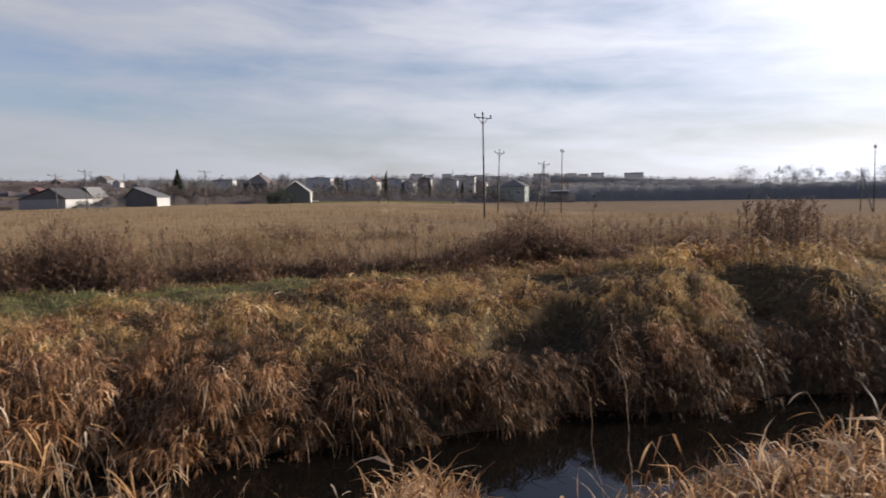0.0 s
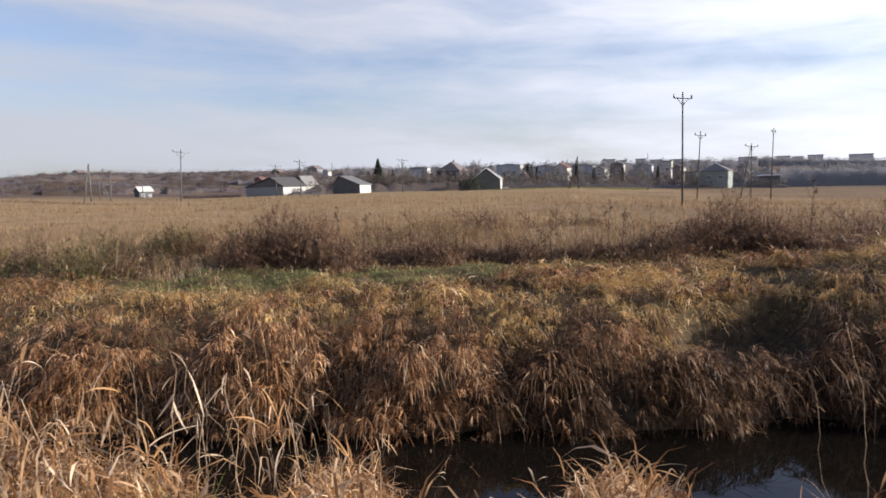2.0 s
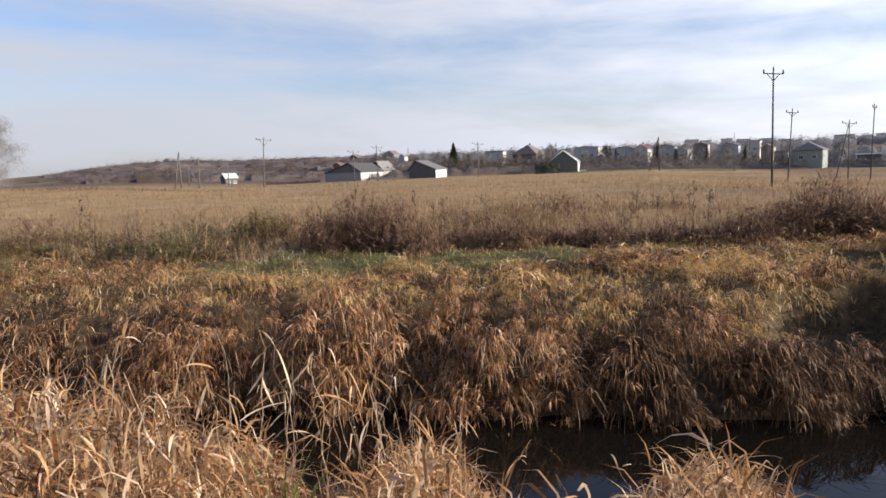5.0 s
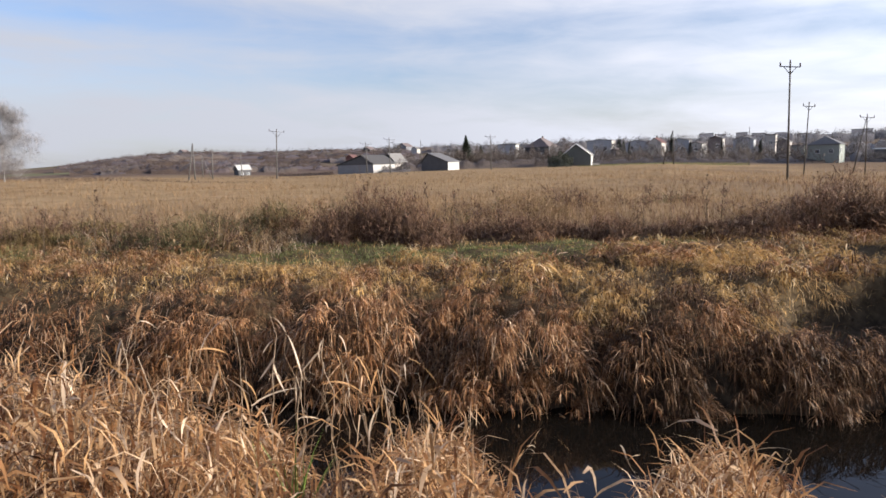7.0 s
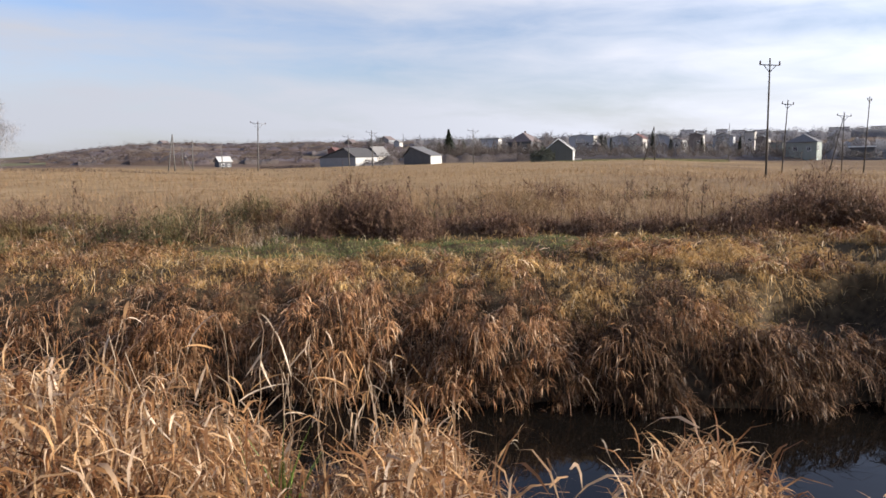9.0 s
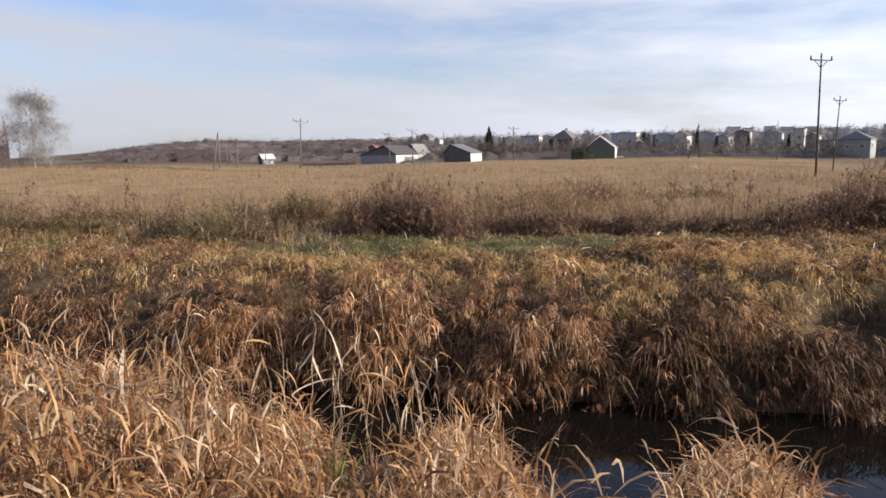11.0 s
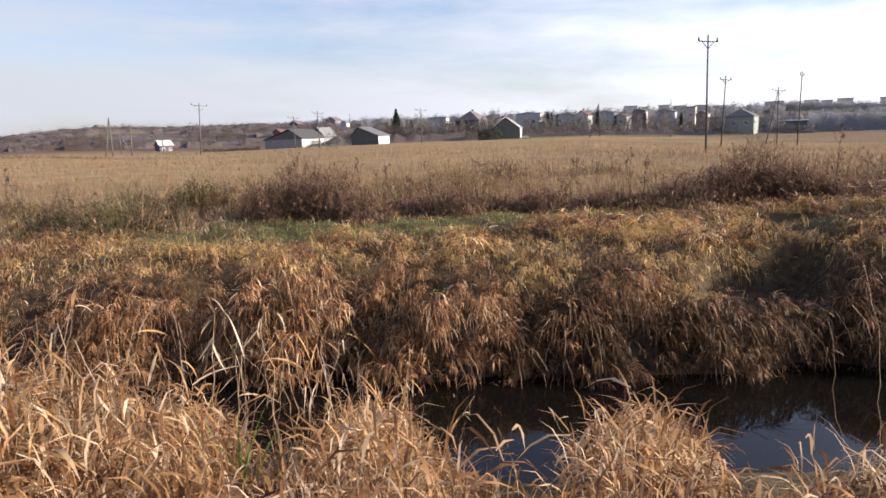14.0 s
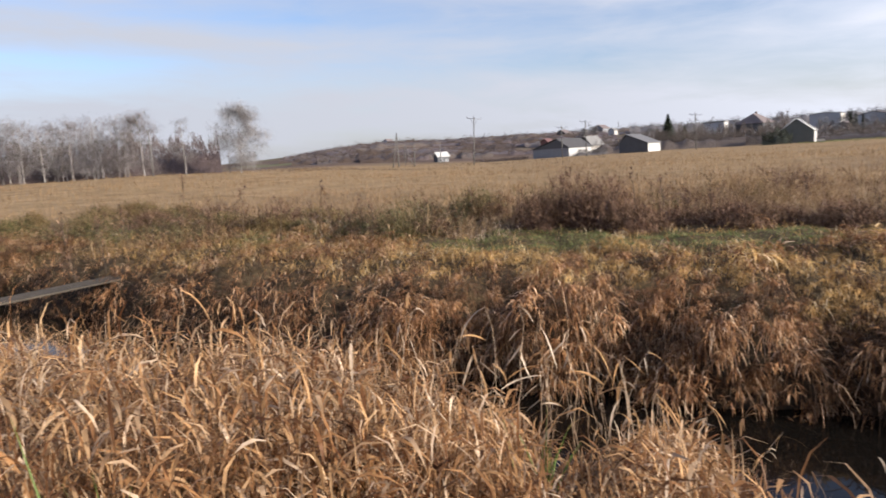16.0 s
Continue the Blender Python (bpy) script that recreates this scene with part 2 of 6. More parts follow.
LAWN = leafy("pale_green_lawn_blades", [(0.105, 0.135, 0.05), (0.155, 0.18, 0.072), (0.25, 0.23, 0.115)], 0.4)
OLIVE = leafy("yellow_olive_blades", [(0.235, 0.15, 0.058), (0.49, 0.322, 0.13), (0.67, 0.47, 0.21), (0.37, 0.26, 0.103), (0.88, 0.76, 0.55)], 0.42, 0.4, (0.56, 0.35, 0.135), 0.8, each=0.25)
BRAMBLE = leafy("dark_bramble_leaves", [(0.075, 0.042, 0.032), (0.14, 0.082, 0.058), (0.225, 0.138, 0.096), (0.38, 0.25, 0.172)], 0.3, 0.3, (0.10, 0.085, 0.045), 1.2)
UMBER = leafy("umber_weeds_and_core_shade", [(0.06, 0.036, 0.026), (0.105, 0.064, 0.044), (0.16, 0.10, 0.07), (0.25, 0.165, 0.115)], 0.25)
GREYGREEN = leafy("grey_green_weed_leaves", [(0.055, 0.058, 0.026), (0.095, 0.096, 0.044), (0.15, 0.14, 0.065), (0.24, 0.195, 0.105)], 0.35)
WEEDY = leafy("olive_green_weed_leaves", [(0.04, 0.05, 0.018), (0.075, 0.085, 0.03), (0.13, 0.125, 0.05), (0.26, 0.20, 0.095)], 0.35, 0.5, (0.24, 0.145, 0.065), 0.9)
TWIG = surface("dark_twigs", [(0.04, 0.028, 0.02), (0.09, 0.065, 0.045)], 6, 0.85, 0.0)
STEM = surface("dry_reed_stems", [(0.12, 0.075, 0.045), (0.27, 0.18, 0.105)], 12, 0.6, 0.0)
BIRCH_TWIGS = leafy("birch_twigs", [(0.125, 0.112, 0.115), (0.18, 0.163, 0.166), (0.25, 0.23, 0.232)], 0.15)
BIRCH_BARK = surface("birch_bark", [(0.06, 0.052, 0.048), (0.22, 0.20, 0.185), (0.46, 0.43, 0.40)], 1.2, 0.7, 0.2, 14)
HEDGE = leafy("brown_hedge_twigs", [(0.078, 0.0636, 0.0576), (0.11, 0.0912, 0.0816), (0.15, 0.125, 0.11)], 0.1)
DARK_TREE = leafy("dark_evergreen_leaves", [(0.03, 0.036, 0.028), (0.05, 0.058, 0.044), (0.075, 0.083, 0.065)], 0.1)
PALE_TWIGS = leafy("pale_birch_twigs", [(0.20, 0.195, 0.205), (0.28, 0.275, 0.285), (0.37, 0.365, 0.375)], 0.2)
GREY_BARK = surface("grey_birch_bark", [(0.05, 0.043, 0.04), (0.16, 0.14, 0.13), (0.32, 0.295, 0.275)], 1.2, 0.7, 0.2, 14)
BRUSH = leafy("bare_brush", [(0.106, 0.1, 0.103), (0.14, 0.133, 0.134), (0.175, 0.165, 0.165)], 0.1)
WOODBRUSH = leafy("birch_wood_brush", [(0.085, 0.066, 0.066), (0.12, 0.096, 0.096), (0.165, 0.135, 0.134)], 0.2)
PINE = leafy("conifer_needles", [(0.04, 0.055, 0.04), (0.065, 0.085, 0.058), (0.10, 0.12, 0.08)], 0.1)
# pale blue-grey: distance haze is mixed into the twig colour
HAZED_FOREST = leafy("far_forest", [(0.211, 0.217, 0.239), (0.252, 0.258, 0.277), (0.295, 0.295, 0.308)], 0.45)
HEATH = leafy("brown_hill_scrub", [(0.075, 0.056, 0.05), (0.105, 0.08, 0.07), (0.14, 0.106, 0.085)], 0.4)
POLE_WOOD = surface("weathered_pole", [(0.045, 0.038, 0.032), (0.10, 0.085, 0.07)], 3, 0.85, 0.3)
POLE_CONCRETE = surface("pole_concrete", [(0.085, 0.08, 0.075), (0.15, 0.14, 0.13)], 3, 0.85, 0.3)
STEEL = surface("galvanised_steel", [(0.10, 0.10, 0.10), (0.2, 0.2, 0.2)], 9, 0.5, 0.0, 60, 0.6)
GLASSY = surface("brown_insulator", [(0.05, 0.035, 0.03), (0.09, 0.06, 0.05)], 9, 0.25, 0.0)
WHITE_WALL = surface("white_render", [(0.36, 0.35, 0.335), (0.46, 0.45, 0.43)], 0.7, 0.85, 0.15)
GREY_WALL = surface("grey_render", [(0.32, 0.32, 0.335), (0.41, 0.41, 0.42)], 0.7, 0.85, 0.15)
DARK_BOARD = surface("dark_boarding", [(0.07, 0.07, 0.075), (0.11, 0.11, 0.115)], 0.8, 0.85, 0.2)
GREY_BOARD = surface("grey_boarding", [(0.17, 0.175, 0.19), (0.23, 0.235, 0.25)], 0.8, 0.85, 0.2)
GREENISH_BOARD = surface("dark_green_boarding", [(0.095, 0.1, 0.092), (0.135, 0.14, 0.13)], 0.8, 0.85, 0.2)
CREAM_WALL = surface("cream_render", [(0.38, 0.355, 0.325), (0.48, 0.445, 0.405)], 0.7, 0.85, 0.15)
GREEN_WALL = surface("green_render", [(0.2, 0.22, 0.2), (0.27, 0.29, 0.265)], 0.7, 0.85, 0.15)
BLOCK_WALL = surface("apartment_panels", [(0.50, 0.48, 0.48), (0.60, 0.57, 0.56)], 0.3, 0.85, 0.0)
ROOF_DARK = surface("dark_roof_sheet", [(0.1, 0.098, 0.1), (0.15, 0.147, 0.15)], 1.5, 0.8, 0.2)
ROOF_GREY = surface("grey_roof_sheet", [(0.13, 0.125, 0.12), (0.22, 0.21, 0.2)], 1.5, 0.7, 0.2)
ROOF_RED = surface("red_roof_tiles", [(0.11, 0.06, 0.055), (0.16, 0.085, 0.078)], 1.5, 0.75, 0.2)
BRICK_RED = surface("red_brick_wall", [(0.15, 0.075, 0.065), (0.2, 0.1, 0.085)], 1.5, 0.85, 0.2)
ROOF_BROWN = surface("brown_roof_tiles", [(0.13, 0.105, 0.1), (0.18, 0.145, 0.138)], 1.5, 0.75, 0.2)
ROOF_TAR = surface("tarred_roof", [(0.045, 0.043, 0.045), (0.08, 0.077, 0.078)], 1.5, 0.95, 0.2)
PANE = surface("window_pane", [(0.03, 0.035, 0.045), (0.06, 0.065, 0.08)], 2, 0.08, 0.0)
FRAME_WHITE = surface("white_frame", [(0.7, 0.7, 0.69), (0.82, 0.82, 0.8)], 3, 0.5, 0.0)
GREY_TIMBER = surface("grey_weathered_timber", [(0.03, 0.024, 0.018), (0.085, 0.068, 0.05)], 5, 0.85, 0.5)


# land
def smooth(a, b, v):
    t = np.clip((v - a) / (b - a), 0, 1)
    return t * t * (3 - 2 * t)


GAPS = np.array([-40.0, -31.0, -25.0, -20.5, -17.0, -14.2, -11.5, -8.8, -6.2, -4.0, -1.5, 1.9, 5.2, 8.3, 12.0, 17.0, 40.0])


def bulge(x):
    """0 in the gaps between the bank's bulges, 1 at their middles."""
    x = np.clip(np.asarray(x, float), -39.9, 39.9)
    i = np.searchsorted(GAPS, x) - 1
    t = (x - GAPS[i]) / (GAPS[i + 1] - GAPS[i])
    return np.sqrt(np.clip(np.sin(np.pi * t), 0, 1))


def edge_y(x):
    """The water's far edge."""
    x = np.asarray(x, float)
    return np.where(x > -8, 8.75 + 0.18 * x, 7.31 + 0.05 * (x + 8)) + 0.45 * smooth(-1.5, 3.0, x) + 0.12 + 0.3 * smooth(-7.0, -4.5, x) + 0.08 * np.sin(x * 3.1 + 1) - 0.5 * bulge(x)


BED_WIDTH = 3.6
WATER_Z = -1.2
FAR_B = [-90, -75, -62, -50, -43, -36, -22, -5, 0, 5, 12, 32, 90]
FAR_Z = [2.2, 2.2, 2.2, 1.5, 0.6, 0.0, 0.1, -0.1, -1.0, -1.7, -2.2, -2.7, -3.0]
HILL_B = [-90, -60, -52, -46, -42, -30, -15, -5, 5, 10, 15, 24, 33, 90]
HILL_Z = [3.0, 4.0, 8.0, 13.5, 14.0, 13.5, 12.5, 12.2, 12.6, 12.3, 9.3, 5.0, 3.0, 3.0]


def wob(x, y, k, seed=0.0):
    return (np.sin(x * k + seed) * np.cos(y * k * 1.13 + seed * 1.7) + 0.6 * np.sin(x * k * 2.3 + y * k * 1.7 + seed * 3.1)
            + 0.4 * np.sin(y * k * 3.1 - x * k * 1.1 + seed))


def land(x, y):
    x, y = np.asarray(x, float), np.asarray(y, float)
    d = y - edge_y(x)
    d = d + 0.15 * wob(x, y, 2.4, 1.3) * smooth(0.0, 0.4, d) * (1 - smooth(2.2, 3.4, d))
    prof = np.interp(d, [-7.5, -6.0, -5.0, -BED_WIDTH - 0.3, -BED_WIDTH, -BED_WIDTH + 0.4, -0.4, 0.0, 0.15, 0.4, 0.8, 1.35, 2.1, 3.2, 4.2],
                     [0.42, 0.38, 0.0, -0.85, -1.2, -1.7, -1.7, -1.2, -0.8, -0.44, -0.17, -0.01, 0.06, 0.06, 0.0])
    mound = 0.50 * smooth(1.7, 4.8, x) * (1 - 0.3 * smooth(6, 9, x)) * smooth(0.25, 1.5, d) * (1 - smooth(4.5, 7.5, d))
    dips = -np.interp(d, [0.2, 0.5, 1.0, 1.5, 2.0], [0.0, 0.28, 0.6, 0.58, 0.0]) * np.exp(-((x - 1.5) / 0.95) ** 4) - 0.7 * np.exp(-((x - 5.4) / 0.7) ** 2 - ((d - 1.6) / 1.1) ** 2)
    prof = prof + (0.3 - prof) * (1 - smooth(-25.0, -21.5, x)) * smooth(-6.0, -3.4, d) * (1 - smooth(0.4, 1.6, d))
    bumps = (0.05 * wob(x, y, 1.1, 2.0) + 0.035 * wob(x, y, 2.7, 4.0)) * smooth(0.5, 2.0, d) * (1 - 0.5 * smooth(8, 14, d))
    dist = np.hypot(x, y)
    b = np.degrees(np.arctan2(x, y))
    ahead = smooth(4.0, 9.0, d)
    far = np.interp(b, FAR_B, FAR_Z) * smooth(20, 135, dist)
    far += np.interp(b, HILL_B, HILL_Z) * smooth(np.interp(b, [-45, -25], [190, 240]), 520, dist)
    far += 0.10 * wob(x, y, 0.13, 5.0) * smooth(15, 40, dist)
    return prof + mound + dips + bumps + far * ahead


def mesh_from(name, verts, faces, material):
    me = bpy.data.meshes.new(name)
    verts = np.asarray(verts, np.float32).reshape(-1, 3)
    faces = np.asarray(faces, np.int32)
    k = faces.shape[1]
    me.vertices.add(len(verts))
    me.vertices.foreach_set("co", verts.ravel())
    me.loops.add(faces.size)
    me.loops.foreach_set("vertex_index", faces.ravel())
    me.polygons.add(len(faces))
    me.polygons.foreach_set("loop_start", np.arange(0, faces.size, k, dtype=np.int32))
    me.update(calc_edges=True)
    me.materials.append(material)
    return me


def smoothed(me):
    me.polygons.foreach_set("use_smooth", np.ones(len(me.polygons), dtype=bool))
    return me


def grown(start, stop, step, ratio):
    out, v = [], start
    while abs(v) < abs(stop):
        v += step
        step *= ratio
        out.append(v)
    return out


def build_ground():
    xs = np.array(sorted([-v for v in grown(26, 3500, 0.6, 1.12)] + list(np.arange(-26, 20.01, 0.25)) + grown(20, 3500, 0.6, 1.12)))
    ys = np.array(sorted(grown(-3, -600, -0.8, 1.3) + list(np.arange(-3, 20.01, 0.16)) + grown(20, 3800, 0.4, 1.06)))
    X, Y = np.meshgrid(xs, ys)
    Z = land(X, Y)
    nx, ny = len(xs), len(ys)
    i = np.arange(nx * ny).reshape(ny, nx)
    faces = np.stack([i[:-1, :-1], i[:-1, 1:], i[1:, 1:], i[1:, :-1]], -1).reshape(-1, 4)
    me = smoothed(mesh_from("ground", np.stack([X, Y, Z], -1), faces, SOIL))
    tagged(new("ground", me), "dry straw-coloured meadow with muddy ditch banks", "ground", kind="structure")


build_ground()


def build_water():
    xs = np.arange(-23.5, 40.1, 0.5)
    ye = edge_y(xs)
    v = np.concatenate([np.stack([xs, ye - BED_WIDTH - 0.5, xs * 0 + WATER_Z], -1), np.stack([xs, ye + 0.25, xs * 0 + WATER_Z], -1)])
    n = len(xs)
    k = np.arange(n - 1)
    me = mesh_from("water", v, np.stack([k, k + 1, k + 1 + n, k + n], -1), WATER)
    tagged(new("water", me), "still dark water of a narrow ditch", "water", kind="structure")


build_water()


# blades
def strips(roots, azim, rise, bend, length, width, segs=4, turn=0.4, power=1.3, rng=None, base_w=0.7):
    """Arching blades as tapered strips: vertices (n, segs + 1, 2, 3)."""
    n = len(roots)
    rng = rng or np.random.default_rng(1)
    t = np.linspace(0, 1, segs + 1)
    ang = rise[:, None] - bend[:, None] * ((t[:-1] + t[1:])[None, :] / 2) ** power
    step = (length / segs)[:, None]
    hx = np.concatenate([np.zeros((n, 1)), np.cumsum(np.cos(ang) * step, 1)], 1)
    hz = np.concatenate([np.zeros((n, 1)), np.cumsum(np.sin(ang) * step, 1)], 1)
    ca, sa = np.cos(azim)[:, None], np.sin(azim)[:, None]
    P = np.stack([roots[:, 0:1] + hx * ca, roots[:, 1:2] + hx * sa, roots[:, 2:3] + hz], -1)
    w = width[:, None] * np.interp(t, [0, 0.35, 0.75, 1], [base_w, 1, 0.7, 0.06])[None, :] * 0.5
    tw = azim[:, None] + math.pi / 2 + (rng.random((n, 1)) - 0.5) * 2 * turn + (rng.random((n, 1)) - 0.5) * 2 * turn * t[None, :]
    side = np.stack([np.cos(tw), np.sin(tw), (rng.random((n, 1)) - 0.5) * 0.9 + 0 * tw], -1) * w[..., None]
    return np.stack([P - side, P + side], 2)


def strip_mesh(name, V, material):
    n, s1 = V.shape[:2]
    base = (np.arange(n) * s1 * 2)[:, None] + (np.arange(s1 - 1) * 2)[None, :]
    f = np.stack([base, base + 1, base + 3, base + 2], -1).reshape(-1, 4)
    return smoothed(mesh_from(name, V.reshape(-1, 3), f, material))


def carpet(name, label, n, area, material, length, width, rise=(60, 90), bend=(20, 90), segs=3, seed=1, category="grass", thin=None, lean=None):
    """Grass over an area: area(rng, n) gives x, y. ONE object of kind stuff."""
    rng = np.random.default_rng(seed)
    x, y = area(rng, n)
    if thin is not None:
        keep = rng.random(len(x)) < thin(x, y)
        x, y = x[keep], y[keep]
    n = len(x)
    z = land(x, y) - 0.02
    L = rng.uniform(*length, n) * (0.75 + 0.25 * np.clip(wob(x, y, 1.7, seed), -1, 1.5))
    W = rng.uniform(*width, n)
    az = rng.uniform(0, 2 * math.pi, n)
    if lean is not None:
        az = np.where(rng.random(n) < 0.65, lean + rng.normal(0, 0.7, n), az)
    V = strips(np.stack([x, y, z], -1), az, np.radians(rng.uniform(*rise, n)), np.radians(rng.uniform(*bend, n)), L, W, segs, 0.8, 1.3, rng)
    return tagged(new(name, strip_mesh(name, V, material)), label, category, kind="stuff")


def along(x0, x1, d0, d1):
    """A stretch beside the ditch: x range and distance from the far water's edge."""
    def area(rng, n):
        x = rng.uniform(x0, x1, n)
        return x, edge_y(x) + rng.uniform(d0, d1, n)
    return area


def sector(b0, b1, r0, r1):
    """A sector, thinning with the square of the distance."""
    def area(rng, n):
        b = np.radians(rng.uniform(b0, b1, n))
        r = 1 / rng.uniform(1 / r1, 1 / r0, n)
        return r * np.sin(b), r * np.cos(b)
    return area


def place(bearing, dist):
    b = radians(bearing)
    x, y = dist * math.sin(b), dist * math.cos(b)
    return x, y, float(land(x, y))


# parts
def part(name, bm, material, parent=None, label=""):
    me = bpy.data.meshes.new(name)
    bm.to_mesh(me)
    bm.free()
    me.materials.append(material)
    ob = new(name, me)
    ob.parent = parent
    if label:
        tagged(ob, label)
    return ob


def empty(name, x, y, z, turn=0.0):
    ob = new(name)
    ob.empty_display_size = 0.2
    ob.matrix_world = pose(x, y, z, 0, 0, turn)
    return ob


def box(x0, x1, y0, y1, z0, z1, bevel=0.0):
    bm = bmesh.new()
    bmesh.ops.create_cube(bm, size=1, matrix=Matrix.Translation(((x0 + x1) / 2, (y0 + y1) / 2, (z0 + z1) / 2)) @ Matrix.Diagonal((x1 - x0, y1 - y0, z1 - z0, 1)))
    if bevel:
        bmesh.ops.bevel(bm, geom=bm.edges[:], offset=bevel, segments=1, affect="EDGES")
    return bm


def rod(a, b, r0, r1=None, sides=8):
    a, b = Vector(a), Vector(b)
    r1 = r0 if r1 is None else r1
    bm = bmesh.new()
    m = Matrix.Translation((a + b) / 2) @ (b - a).to_track_quat("Z", "Y").to_matrix().to_4x4()
    bmesh.ops.create_cone(bm, cap_ends=True, segments=sides, radius1=r0, radius2=r1, depth=(b - a).length, matrix=m)
    for f in bm.faces:
        f.smooth = len(f.verts) == 4
    return bm


# sedge tussocks that hang over the far bank
def leafed(V, leaves, rng, length, width, rise, bend, first=0.2, spread=1.1, azim=None):
    """Curled leaves along the blades or stems of V."""
    segs = V.shape[1] - 1
    C = V.mean(2)
    idx = rng.integers(0, len(V), leaves)
    pos = rng.uniform(first * segs, segs, leaves)
    i0 = np.minimum(pos.astype(int), segs - 1)
    w = (pos - i0)[:, None]
    a, b = C[idx, i0], C[idx, i0 + 1]
    az = np.arctan2((b - a)[:, 1], (b - a)[:, 0]) if azim is None else azim[idx]
    az = az + rng.normal(0, spread, leaves)
    return strips(a * (1 - w) + b * w, az, np.radians(rng.uniform(*rise, leaves)), np.radians(rng.uniform(*bend, leaves)), rng.uniform(*length, leaves), rng.uniform(*width, leaves), segs, 1.2, 0.9, rng, 0.4)


def bunches(nodes, out, per, rng, length, width, rise, bend, fan=0.8, power=0.55):
    """Bunches of leaves, each fanning from one node and folding over."""
    i = np.repeat(np.arange(len(nodes)), per)
    n = len(i)
    return strips(nodes[i] + rng.normal(0, 0.012, (n, 3)), out[i] + rng.normal(0, fan, n), np.radians(rng.uniform(*rise, n)), np.radians(rng.uniform(*bend, n)),
                  rng.uniform(*length, n), rng.uniform(*width, n), 3, 0.8, power, rng, 0.45)


def tussock(seed, strands=34, heads=27, per=8):
    """Leafy heads that arch out towards -y and hang in bunches over longer strands."""
    rng = np.random.default_rng(seed)
    r = 0.13 * np.sqrt(rng.random(strands))
    a = rng.uniform(0, 2 * math.pi, strands)
    roots = np.stack([1.5 * r * np.cos(a), r * np.sin(a), rng.uniform(0, 0.1, strands)], -1)
    az = np.where(rng.random(strands) < 0.82, -math.pi / 2 + rng.normal(0, 0.6, strands), a)
    V = strips(roots, az, np.radians(rng.uniform(30, 85, strands)), np.radians(rng.uniform(115, 165, strands)), rng.uniform(0.35, 0.8, strands), rng.uniform(0.004, 0.008, strands), 3, 0.7, 0.6, rng)
    u = rng.random(heads)
    out = -math.pi / 2 + rng.normal(0, 0.7, heads)
    reach = (0.04 + 0.44 * u) * rng.uniform(0.7, 1.15, heads)
    nodes = np.stack([1.3 * reach * np.cos(out), reach * np.sin(out), 0.20 + 0.10 * u - 0.55 * u ** 2 + rng.normal(0, 0.04, heads)], -1)
    return np.concatenate([V, bunches(nodes, out, per, rng, (0.08, 0.22), (0.0065, 0.0135), (0, 70), (70, 150), 0.9)])


def moved(V, m):
    a = np.array(m)
    return V @ a[:3, :3].T + a[:3, 3]


